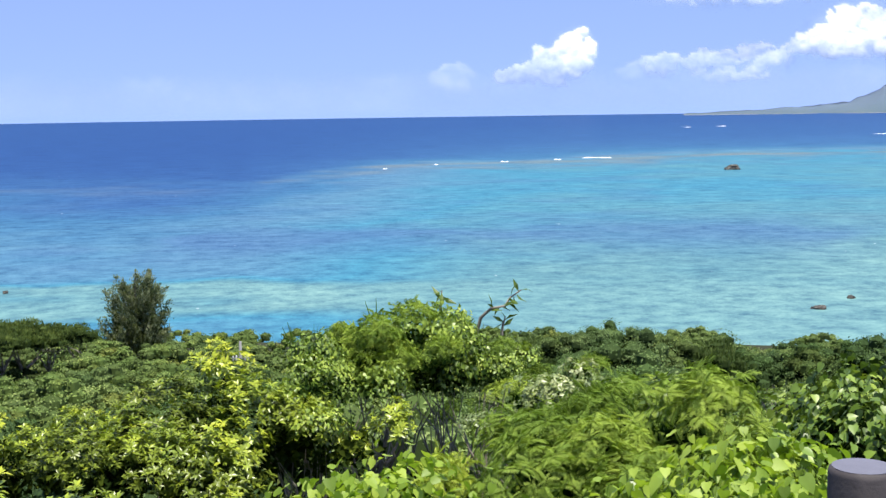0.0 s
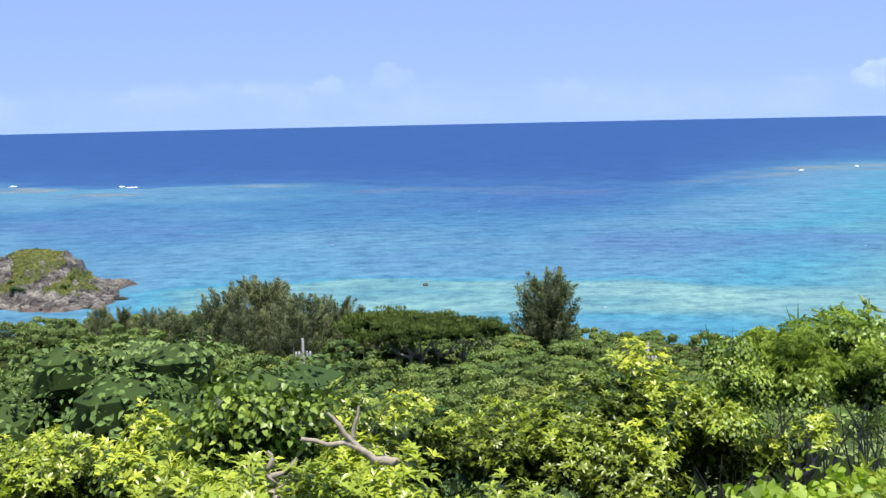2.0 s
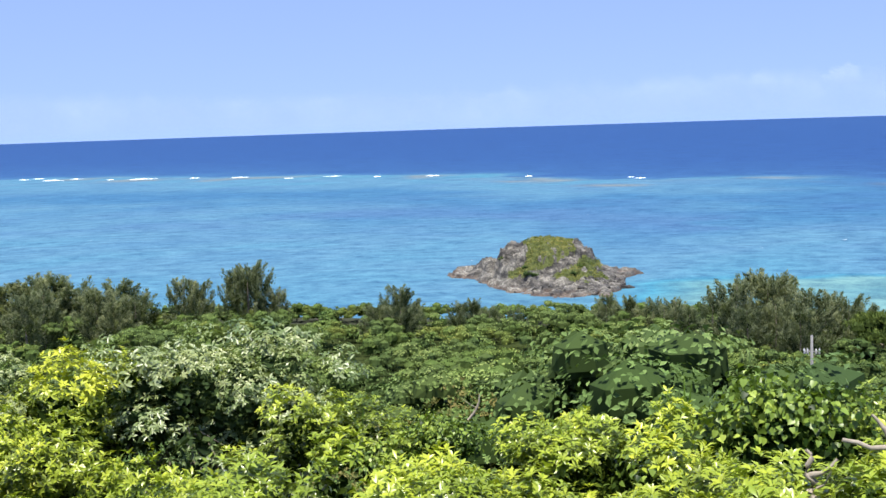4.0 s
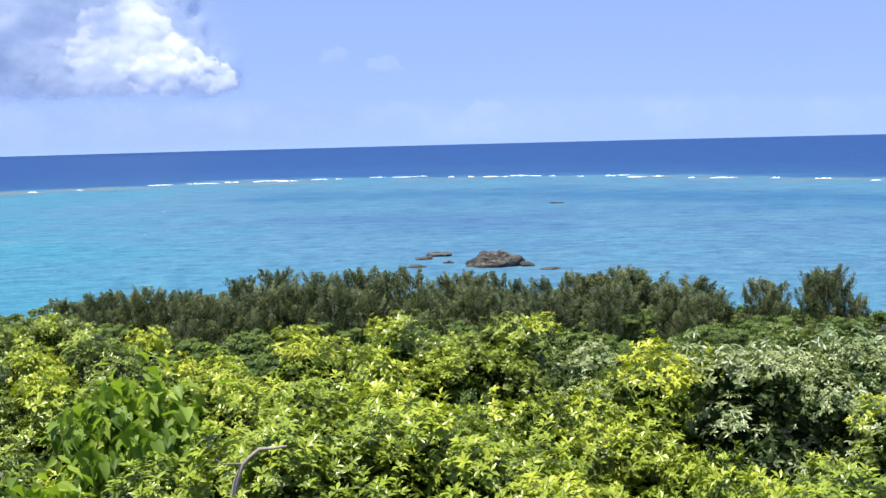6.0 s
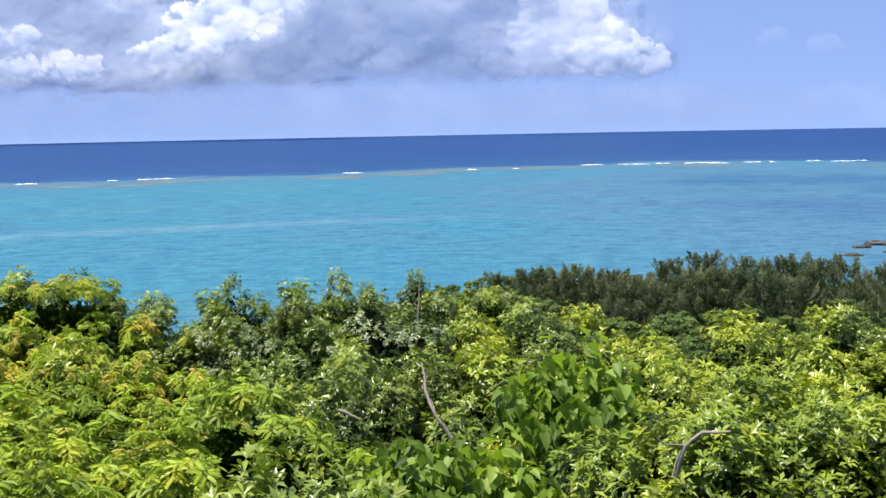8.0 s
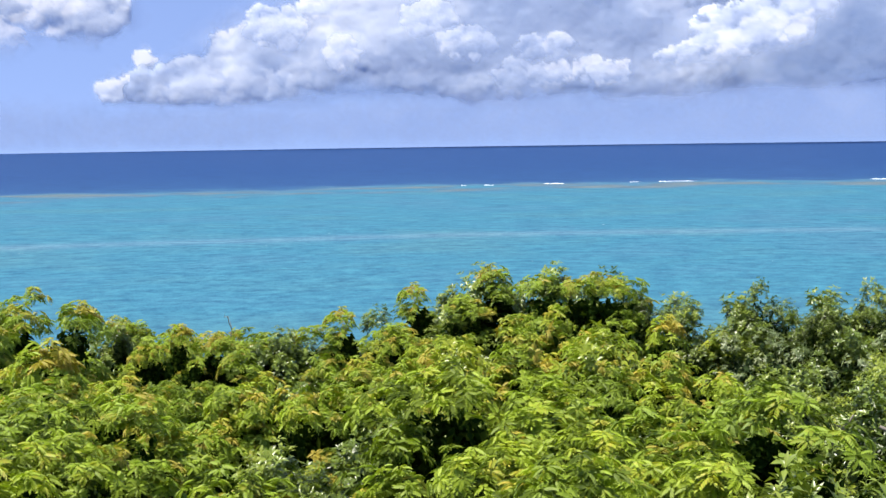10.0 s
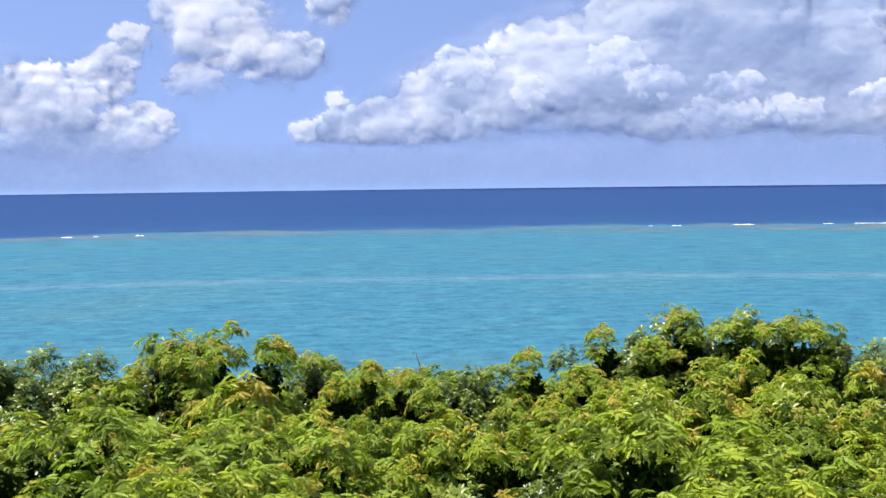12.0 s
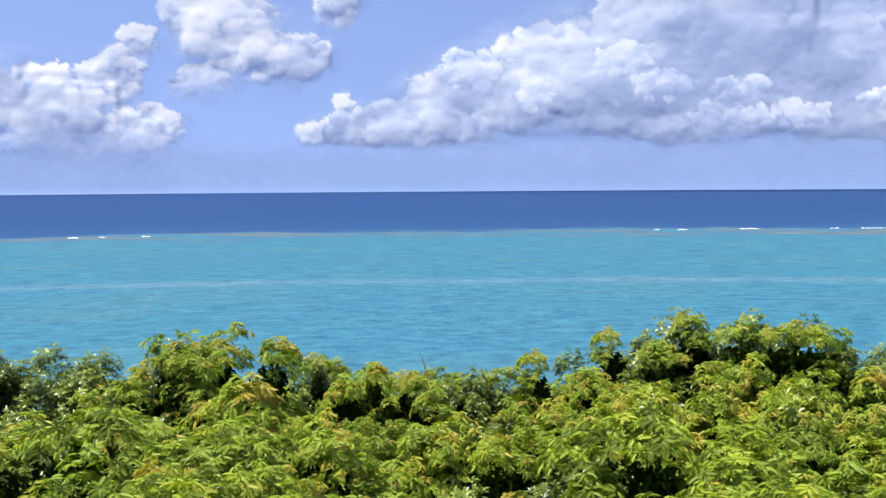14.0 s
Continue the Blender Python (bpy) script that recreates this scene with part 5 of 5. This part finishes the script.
    lower = smooth(0.8, -0.8, t - (-13.2 + (8.6 - soft_z) * 2.1) + edge) * smooth(-19, -16.5, t + edge) * smooth(8.2, 7.0, soft_z)
    grass = np.maximum(upper * smooth(2.6, 4.0, soft_z + edge), lower * smooth(2.0, 3.0, soft_z + 0.6 * edge)) * (1 - np.clip(1.3 * (knob + stack), 0, 1)) * (1 - horn)
    grass = grass * smooth(0.95, 0.6, np.abs(fbm(t / 2.2 + 3, v / 3, 1)))
    o = polar(18.75, 352)
    a = radians(18.7)
    x = o.x - math.cos(a) * t - math.sin(a) * v
    y = o.y - math.sin(a) * t + math.cos(a) * v
    me = mesh("islet", np.stack([x, y, z], -1).reshape(-1, 3), grid_faces(nt, nv)[:, ::-1], ROCK, (("grass", grass.ravel()),), False)
    ob = thing("rocky_islet", "rocky islet with grassy hump and brown tidal ledges", "islet")
    part("rock_mass", me, ob, "grey weathered rock with brown tide line")
    rng = np.random.default_rng(4)
    spots = np.flatnonzero(grass.ravel() > 0.45)
    pk = rng.choice(spots, 15000)
    pos = np.stack([x.ravel()[pk], y.ravel()[pk], z.ravel()[pk]], -1) + rng.normal(size=(len(pk), 3)) * np.array([0.2, 0.2, 0.02])
    up = unit(rng.normal(size=pos.shape) * np.array([1, 1, 0.3]) + np.array([0, 0, 0.35]))
    tone = np.clip(0.6 + 0.4 * fbm(pos[:, 0] / 3.5, pos[:, 1] / 3.5, 2) + 0.08 * rng.normal(size=len(pk)), 0, 1)
    gv, gf, gt = leaf_arrays(pos, up, unit(np.array([0, 0, 1.0]) + 0.4 * rng.normal(size=pos.shape)), 0.3 + 0.35 * rng.random(len(pk)), tone, SIMPLE)
    tagged(part("grass_cover", mesh("grass_cover", gv, gf, LEAF_GRASS, (("tone", gt),)), ob, "yellow-green grass on the hump"), kind="stuff")

    def spot(tt, vv):
        return int((tt + 31) / 62 * (nt - 1)), int((vv + 40) / 84 * (nv - 1))
    # dark shrubs in the hollows beside the slab and the crags
    for tt, h, r in ((4.5, 3.4, 1.1), (3.2, 3.0, 0.9), (5.6, 4.4, 0.8), (-8.5, 4.6, 1.1), (-7.0, 3.6, 0.9), (-12.6, 7.4, 1.0), (-14.2, 6.0, 1.1), (-15.6, 4.8, 0.9), (-17.6, 3.6, 0.9), (6.6, 8.6, 0.9), (12.0, 4.6, 0.7), (-3.0, 9.9, 0.6), (-16.6, 4.2, 0.7)):
        row = soft_z[spot(tt, 0)[0]]
        vv = -40 + 84 * int(np.argmax(row > h)) / (nv - 1)
        k = spot(tt, vv)
        c = rng.normal(size=(5, 3)) * np.array([0.5, 0.5, 0.2]) * r
        which = rng.integers(0, 5, 260)
        w = rng.normal(size=(260, 3))
        w[:, 2] = np.abs(w[:, 2])
        w = unit(w)
        # flanks and inner domes of the shrub carry painted shade
        lv, lf, lt = joined([shell_leaves(rng, c[which] + w * 0.6 * r, w, 1, 0.24, np.clip(0.28 + 0.25 * (w[:, 2] - 0.5) + 0.1 * rng.normal(size=260), 0, 1)), lumps(c, np.full(5, 0.5 * r), tt, 0.1)])
        part("shrub", mesh("shrub", lv, lf, LEAF_CANOPY, (("tone", lt),)), ob, "dark low shrub on the rock").location = (x[k], y[k], z[k] + 0.2 * r)
    # fallen blocks along the foot and ledges
    for i in range(170):
        th = 3.3 + 2.9 * rng.random()
        rr = 0.6 + 0.36 * rng.random()
        tt, vv = math.cos(th) * 27 * rr, math.sin(th) * 34 * rr
        k = spot(tt, vv)
        if z[k] < 0.1 or z[k] > 4:
            continue
        b = part("block", BLOCKS[i % 4], ob)
        b.location = (x[k], y[k], z[k] - 0.15)
        sc = 0.3 + 0.75 * rng.random() ** 2
        b.scale = (sc * 1.5, sc, sc * 0.7)
        b.rotation_euler = (0.3 * rng.normal(), 0.3 * rng.normal(), rng.random() * 6.283)
    return ob


def block_mesh(seed):
    n, m = 12, 8
    th, ph = np.meshgrid(np.linspace(0, 2 * np.pi, n, endpoint=False), np.linspace(0.001, np.pi - 0.001, m), indexing="ij")
    w = np.stack([np.cos(th) * np.sin(ph), np.sin(th) * np.sin(ph), np.cos(ph)], -1)
    w = np.sign(w) * np.abs(w) ** 0.7 * (1 + 0.3 * vnoise(w[..., 0] * 1.8 + seed, w[..., 1] * 1.8, w[..., 2] * 1.8))[..., None]
    return mesh("block", w.reshape(-1, 3), grid_faces(n, m, True)[:, ::-1], ROCK, (("grass", np.zeros(n * m)),))


BLOCKS = [block_mesh(i * 5.3) for i in range(4)]


islet()


def boulder(name, label, az, d, width, deep, tall, seed, knobs=1):
    """A weathered rock standing in the shallows, made of a few merged lumps."""
    n, m = 40, 22
    th, ph = np.meshgrid(np.linspace(0, 2 * np.pi, n, endpoint=False), np.linspace(0.001, np.pi / 2 + 0.25, m), indexing="ij")
    w = np.stack([np.cos(th) * np.sin(ph), np.sin(th) * np.sin(ph), np.cos(ph)], -1)
    r = 1 + 0.3 * fbm(w[..., 0] * 1.5 + seed, w[..., 1] * 1.5, w[..., 2] * 1.5, 2) + 0.3 * (0.4 - np.abs(fbm(w[..., 0] * 4 + seed, w[..., 1] * 4, w[..., 2] * 4, 3)))
    q = np.sign(w) * np.abs(w) ** 0.85 * r[..., None] * np.array([width / 2, deep / 2, tall])
    o = polar(az, d)
    a = radians(az)
    x = o.x + math.cos(a) * q[..., 0] - math.sin(a) * q[..., 1]
    y = o.y + math.sin(a) * q[..., 0] + math.cos(a) * q[..., 1]
    me = mesh(name, np.stack([x, y, q[..., 2] - 0.1], -1).reshape(-1, 3), grid_faces(n, m, True)[:, ::-1], ROCK_DARK, (("grass", np.zeros(n * m)),), False)
    return tagged(new(name, me), label, "rock", "rocks in the shallows")


boulder("sea_rock", "large weathered grey rock standing in the lagoon", 45.85, 440, 17, 14, 5.2, 3)
boulder("sea_rock", "dark boulder beside the large lagoon rock", 44.5, 436, 4.6, 4, 1.5, 8)
boulder("sea_rock", "flat brown rock just above the water", 43.45, 425, 6.5, 5, 0.5, 5)
boulder("sea_rock", "low flat rock awash in the lagoon", 48.3, 480, 9, 10, 1.1, 6)
boulder("sea_rock", "low flat rock awash in the lagoon", 49.0, 468, 6, 6, 0.8, 9)
boulder("sea_rock", "low flat rock awash in the lagoon", 49.3, 441, 6, 7, 0.6, 10)
boulder("sea_rock", "small rock awash in the lagoon", 47.9, 452, 3.6, 4, 0.9, 12)
boulder("sea_rock", "small dark rock far out near the reef", 43.1, 808, 9, 8, 0.8, 13)
boulder("sea_rock", "dark square rock standing on the far reef flat", -28.95, 878, 9.5, 8, 3.4, 14)
boulder("sea_rock", "small brown rock in the shallows", -32.55, 292, 3.2, 3, 0.7, 15)
boulder("sea_rock", "small brown rock in the shallows", -33.85, 309, 1.9, 2, 0.6, 16)
boulder("sea_rock", "small dark rock on the sandbank", 2.13, 340, 1.3, 1.3, 0.7, 17)
boulder("sea_rock", "low ledge rock off the point of the islet", 15.3, 336, 4.5, 3, 0.7, 18)


# ---- headland far off ----
def headland():
    n, m = 120, 14
    az, v = np.meshgrid(np.linspace(-62, -26.9, n), np.linspace(0, 1, m), indexing="ij")
    top = np.interp(az, (-62, -50, -42, -38, -36, -35, -34.5, -33.6, -32, -30, -28.5, -26.9), (330, 300, 240, 165, 105, 82, 62, 35, 22, 12, 6, 0.5))
    top = top * (1 + 0.12 * fbm(az * 2.2, 0)) + 1.5 * fbm(az * 9, 3)
    dd = 4250 + 420 * v + 60 * fbm(az * 0.7, v * 2)
    z = np.maximum(top, 0.4) * np.sin(np.pi * 0.5 * np.clip(v * 1.25, 0, 1)) + 6 * fbm(az * 6, v * 7) * np.clip(top / 60, 0, 1) * v
    a = np.radians(az)
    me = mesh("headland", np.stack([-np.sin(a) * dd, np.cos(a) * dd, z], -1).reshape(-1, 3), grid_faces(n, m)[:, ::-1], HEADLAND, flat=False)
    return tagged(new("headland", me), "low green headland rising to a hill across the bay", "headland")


def headland_material():
    m = Nodes("hazed_hillside")
    co = m.coords()
    # the haze of the air is painted in as a bluish tint
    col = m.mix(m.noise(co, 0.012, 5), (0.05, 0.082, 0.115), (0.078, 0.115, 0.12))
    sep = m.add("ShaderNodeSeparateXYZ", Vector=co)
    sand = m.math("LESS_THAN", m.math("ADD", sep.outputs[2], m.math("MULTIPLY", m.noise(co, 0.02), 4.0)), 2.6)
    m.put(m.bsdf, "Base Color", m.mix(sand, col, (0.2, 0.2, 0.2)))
    m.put(m.bsdf, "Roughness", 1.0)
    return m.mat


HEADLAND = headland_material()
headland()


# ---- surf on the reef ----
def surf(az, d, length, wide, seed):
    """One ragged strip of white water along the reef's edge."""
    n, m = 28, 5
    u, v = np.meshgrid(np.linspace(-1, 1, n), np.linspace(-1, 1, m), indexing="ij")
    env = np.sqrt(np.maximum(1 - u * u, 0)) * (0.45 + 0.55 * np.clip(0.6 + fbm(u * 5 + seed, 0.5 * seed, 0, 3), 0, 1.3))
    s = u * length / 2
    w = v * wide / 2 * env + 3 * fbm(u * 2 + seed, 1.7, 0, 2)
    z = -0.1 + 0.7 * env * (1 - v * v)
    o, a = polar(az, d), radians(az)
    x = o.x - math.cos(a) * s - math.sin(a) * w
    y = o.y - math.sin(a) * s + math.cos(a) * w
    me = mesh("breaking_wave", np.stack([x, y, z], -1).reshape(-1, 3), grid_faces(n, m), FOAM, flat=False)
    return tagged(new("breaking_wave", me), "white breaking wave on the reef edge", "wave", "surf on the reef")


srng = np.random.default_rng(8)
for az, d, ln in ((-19.2, 1020, 9), (-21.5, 1050, 9), (-23.2, 1075, 34), (-14.0, 935, 5), (-16.2, 985, 5), (14.6, 885, 10), (23.6, 1010, 16), (19.4, 955, 8), (15.0, 900, 6),
                  (-28.5, 2350, 26), (-27, 2300, 20), (-35, 1750, 30)):
    surf(az, d, 0.75 * ln, 2.0, srng.random() * 50)
az = 26.0
while az < 57:
    surf(az, float(np.interp(az, REEF_AZ, REEF_D)) * (0.985 + 0.01 * srng.normal()), 6 + 26 * srng.random() ** 2, 2.6 + 2 * srng.random(), srng.random() * 50)
    az += 0.55 + 1.5 * srng.random() ** 2 + (1.3 if az < 36 else 0)
for az, d, ln in ((58.4, 1335, 34), (60.2, 1330, 26), (57.2, 1345, 16), (63.5, 1265, 8), (65.4, 1252, 10), (70.6, 1228, 22), (79.6, 1195, 9), (80.8, 1190, 10), (84.3, 1170, 20), (87.1, 1150, 9), (88.2, 1148, 5), (110.2, 1090, 8), (113.2, 1086, 10), (112, 1088, 5), (78.8, 1200, 30)):
    surf(az, d, ln, 3.6, srng.random() * 50)


# ---- small things ----
def leafy_shoot(name, label, points, leaf, count, seed, mat, shape):
    """A bent stalk with leaves along its upper half."""
    rng = np.random.default_rng(seed)
    ob = thing(name, label, "shoot")
    ob.location = points[0]
    pts = [p - points[0] for p in points]
    v, f = tube(pts, [0.019 * (1 - 0.7 * i / (len(pts) - 1)) for i in range(len(pts))], 6)
    stalk = part("stalk", mesh("stalk", [tuple(p) for p in v], f, BARK, flat=False), ob)
    for i in range(count):
        s = 0.35 + 0.65 * i / (count - 1)
        k = min(int(s * (len(pts) - 1)), len(pts) - 2)
        p = pts[k].lerp(pts[k + 1], s * (len(pts) - 1) - k)
        w = rng.normal(size=(1, 3)) * 0.6 + np.array([[0, 0, 0.15]])
        lv, lf, lt = leaf_arrays(np.array([tuple(p)]), w, unit(rng.normal(size=(1, 3)) + np.array([[0, 0, 1.0]])), leaf * (0.7 + 0.5 * rng.random()), np.array([0.2]), shape)
        part("leaf", mesh("leaf", lv, lf, mat, (("tone", lt),)), stalk)
    return ob


def at(az, d, el, swing=None):
    """A place by the way and distance from the lens, with the arm where it looks or swung elsewhere."""
    return polar(az, d, EYE + d * math.tan(radians(el))) + polar(az if swing is None else swing, ARM)


leafy_shoot("vine_shoot", "twisting vine shoot reaching above the bushes", [at(-17.8, 12.4, -10.2), at(-18.05, 12.4, -9.3), at(-18.5, 12.3, -8.9), at(-19.1, 12.3, -8.8), at(-19.3, 12.4, -8.45), at(-19.8, 12.4, -8.1)], 0.15, 15, 3, LEAF_VINE, LANCE)
leafy_shoot("vine_shoot", "leafy shoot standing out of the bushes", [at(-16.3, 12.6, -9.2), at(-16.35, 12.6, -8.5), at(-16.4, 12.6, -8.1)], 0.15, 7, 5, LEAF_VINE, LANCE)
leafy_shoot("vine_shoot", "leafy shoot standing out of the bushes", [at(-18.9, 12.4, -10.3), at(-19.0, 12.4, -9.6), at(-19.1, 12.4, -9.25)], 0.14, 8, 6, LEAF_VINE, LANCE)


def grass_tuft(az, d, el, length, blades, seed):
    """A tuft of long upright blades whose tips reach the given height."""
    rng = np.random.default_rng(seed)
    tip = at(az, d, el)
    ob = thing("grass_tuft", "tuft of long green grass blades among the bushes", "grass", "grass tufts")
    ob.location = (tip.x, tip.y, tip.z - length)
    for i in range(blades):
        w = Vector((rng.normal() * 0.22, rng.normal() * 0.22, 1)).normalized()
        side = Vector((math.cos(az), math.sin(az), 0)) * 0.016
        ln = length * (0.6 + 0.4 * rng.random()) if i else length
        pts = [w * ln * s + Vector((0, 0, -0.12 * s * s * ln)) for s in (0, 0.4, 0.75, 1)]
        vs = [p + side * k * (1 - 0.85 * j / 3) for j, p in enumerate(pts) for k in (-1, 1)]
        part("blade", mesh("blade", [tuple(p) for p in vs], [(0, 1, 3, 2), (2, 3, 5, 4), (4, 5, 7, 6)], LEAF_BLADE, (("tone", np.full(8, 0.4)),)), ob)
    return ob


for az, d, el, ln in ((-13.6, 12.2, -7.95, 0.5), (-10.2, 11.5, -8.85, 0.5), (-10.9, 11.5, -9.2, 0.4), (113.9, 17.5, -6.75, 0.6), (13.2, 10.5, -11.0, 0.55), (24.0, 10, -12.6, 0.6), (27.0, 11, -11.2, 0.5)):
    grass_tuft(az, d, el, ln, 5, int(az * 10) + 500)


def bare_branch(label, points, r0, r1, twigs, seed, limbs=()):
    """A pale leafless branch with side limbs and twigs."""
    rng = np.random.default_rng(seed)
    ob = thing("bare_branch", label, "branch")
    ob.location = points[0]

    def bough(name, line, a, b):
        line = [p - points[0] for p in line]
        fine, n = [], len(line)
        for k in range(n - 1):
            for s in (0, 0.5):
                fine.append(line[k].lerp(line[k + 1], s) + Vector(rng.normal(size=3) * 0.35 * a))
        fine.append(line[-1])
        m = len(fine)
        v, f = tube(fine, [(a + (b - a) * i / (m - 1)) * (0.85 + 0.3 * rng.random()) for i in range(m)], 8)
        return part(name, mesh(name, [tuple(p) for p in v], f, BARK_PALE, flat=False), ob)
    bough("bough", points, r0, r1)
    for line, a, b in limbs:
        bough("limb", line, a, b)
    for i in range(twigs):
        p = points[1 + i % (len(points) - 1)]
        d = Vector((rng.normal(), rng.normal(), abs(rng.normal()) + 0.4)).normalized()
        ln = 0.1 + 0.12 * rng.random()
        bough("twig", [p, p + d * ln * 0.5 + Vector(rng.normal(size=3) * 0.02), p + d * ln], r1 * 0.8, r1 * 0.3)
    return ob


def crook(*places):
    return [at(az, 6.0, el, -10.7) for az, el in places]


bare_branch("pale crooked branch with a broken end among the shrubs", crook((3.6, -15.23), (4.3, -15.14), (5.0, -14.96), (5.8, -14.39), (6.9, -14.2), (8.3, -13.95)), 0.026, 0.009, 1, 1,
            ((crook((5.7, -14.4), (6.4, -13.83), (6.7, -13.24), (7.1, -12.88)), 0.016, 0.007), (crook((6.1, -14.25), (5.9, -13.48), (5.7, -12.62)), 0.013, 0.006)))
bare_branch("pale forked branch rising from the shrubs", crook((9.5, -16.6), (9.5, -16.03), (9.8, -15.35), (9.6, -14.71), (9.8, -14.4)), 0.021, 0.008, 1, 3,
            ((crook((9.7, -15.47), (9.1, -15.33), (8.5, -14.74)), 0.015, 0.007),))
bare_branch("dead grey twig above the bushes", [at(98.3, 18, -9.6), at(98.3, 18, -8.6), at(98.25, 18, -8.2), at(98.4, 18, -7.7)], 0.012, 0.005, 4, 4)
bare_branch("dead grey twig above the scrub", [at(22.4, 12, -13.2), at(22.0, 12, -12.7), at(21.9, 12, -12.1)], 0.012, 0.006, 1, 5)
bare_branch("dead grey twig in the thicket", [at(66.6, 8.6, -13.6), at(67.2, 8.6, -12.8), at(67.6, 8.7, -11.6), at(67.75, 8.8, -10.4)], 0.015, 0.006, 2, 6)
bare_branch("pale bent branch lying among the shrubs", [at(57.2, 7.0, -15.3), at(56.8, 7.0, -14.0), at(56.0, 7.0, -13.4), at(54.9, 7.0, -13.35)], 0.016, 0.007, 1, 7)
bare_branch("dead grey twig in the thicket", [at(73.1, 8.6, -13.2), at(72.7, 8.6, -12.5), at(72.3, 8.6, -11.9)], 0.014, 0.006, 1, 8)
bare_branch("dead grey twig in the thicket", [at(71.3, 8.6, -12.3), at(70.8, 8.6, -12.6), at(70.4, 8.6, -12.8)], 0.014, 0.008, 0, 9)
bare_branch("thin leafless stem above the bushes", [at(68.0, 17, -10.2), at(67.85, 17, -8.0), at(67.7, 17, -6.5)], 0.014, 0.005, 3, 10)


def utility_pole(az, d, el):
    """A slim concrete pole with a crossarm, braces and white insulators."""
    top = at(az, d, el)
    g = float(ground_z(top.x, top.y))
    h = top.z - g
    ob = thing("utility_pole", "weathered concrete utility pole with crossarm in the woods", "pole", "utility poles")
    ob.location = (top.x, top.y, g)
    ob.rotation_euler = (0, 0, radians(az))
    v, f = tube([Vector((0, 0, -0.4)), Vector((0, 0, h * 0.6)), Vector((0, 0, h - 0.02)), Vector((0, 0, h))], [0.14, 0.1, 0.08, 0.04], 10)
    part("shaft", mesh("shaft", [tuple(p) for p in v], f, CONCRETE, flat=False), ob)

    def bar(a, b, r, name, label=""):
        v, f = tube([Vector(a), Vector(b)], [r, r], 6)
        return part(name, mesh(name, [tuple(p) for p in v], f, CONCRETE), ob, label)
    za = h - 1.08
    arm = bar((-0.52, 0.12, za), (0.52, 0.12, za), 0.045, "crossarm")
    bar((-0.45, 0.12, za), (0, 0.1, za - 0.4), 0.02, "brace")
    bar((0.45, 0.12, za), (0, 0.1, za - 0.4), 0.02, "brace")
    for x in (-0.46, -0.26, 0.26, 0.46):
        v, f = tube([Vector((x, 0.12, za + s)) for s in (-0.16, -0.1, -0.02, 0.05, 0.13, 0.2)], [0.045, 0.075, 0.05, 0.075, 0.05, 0.02], 10)
        part("insulator", mesh("insulator", [tuple(p) for p in v], f, PORCELAIN, flat=False), arm, "white porcelain insulator")
    return ob


utility_pole(7.55, 85, -9.65)
utility_pole(-7.55, 80, -10.05)


def post():
    """A round weathered timber fence post at the edge of the terrace, with a flat cut top."""
    p = polar(-16.5, ARM) + polar(-34.5, 2.62)
    g = float(ground_z(p.x, p.y))
    h = 44.288 - g
    ob = thing("fence_post", "round dark weathered timber post with a flat grey top", "post")
    ob.location = (p.x, p.y, g)
    n = 32
    vs, fs = [], []
    rings = ((-0.3, 0.066), (h - 0.012, 0.066), (h - 0.004, 0.064), (h, 0.058))
    for z, r in rings:
        for i in range(n):
            a = 2 * math.pi * i / n
            q = r * (1 + 0.02 * math.sin(5 * a) + 0.012 * math.sin(11 * a + 1))
            vs.append((math.cos(a) * q, math.sin(a) * q, z))
    for k in range(3):
        for i in range(n):
            fs.append((k * n + i, k * n + (i + 1) % n, (k + 1) * n + (i + 1) % n, (k + 1) * n + i))
    part("shaft", mesh("shaft", vs, fs, POST_WOOD, flat=False), ob)
    vs = [(math.cos(2 * math.pi * i / n) * 0.059, math.sin(2 * math.pi * i / n) * 0.059, h + 0.0005) for i in range(n)] + [(0, 0, h + 0.0015)]
    part("top", mesh("top", vs, [(i, (i + 1) % n, n) for i in range(n)], POST_TOP, flat=False), ob, "smooth bluish-grey cut top")
    return ob


post()
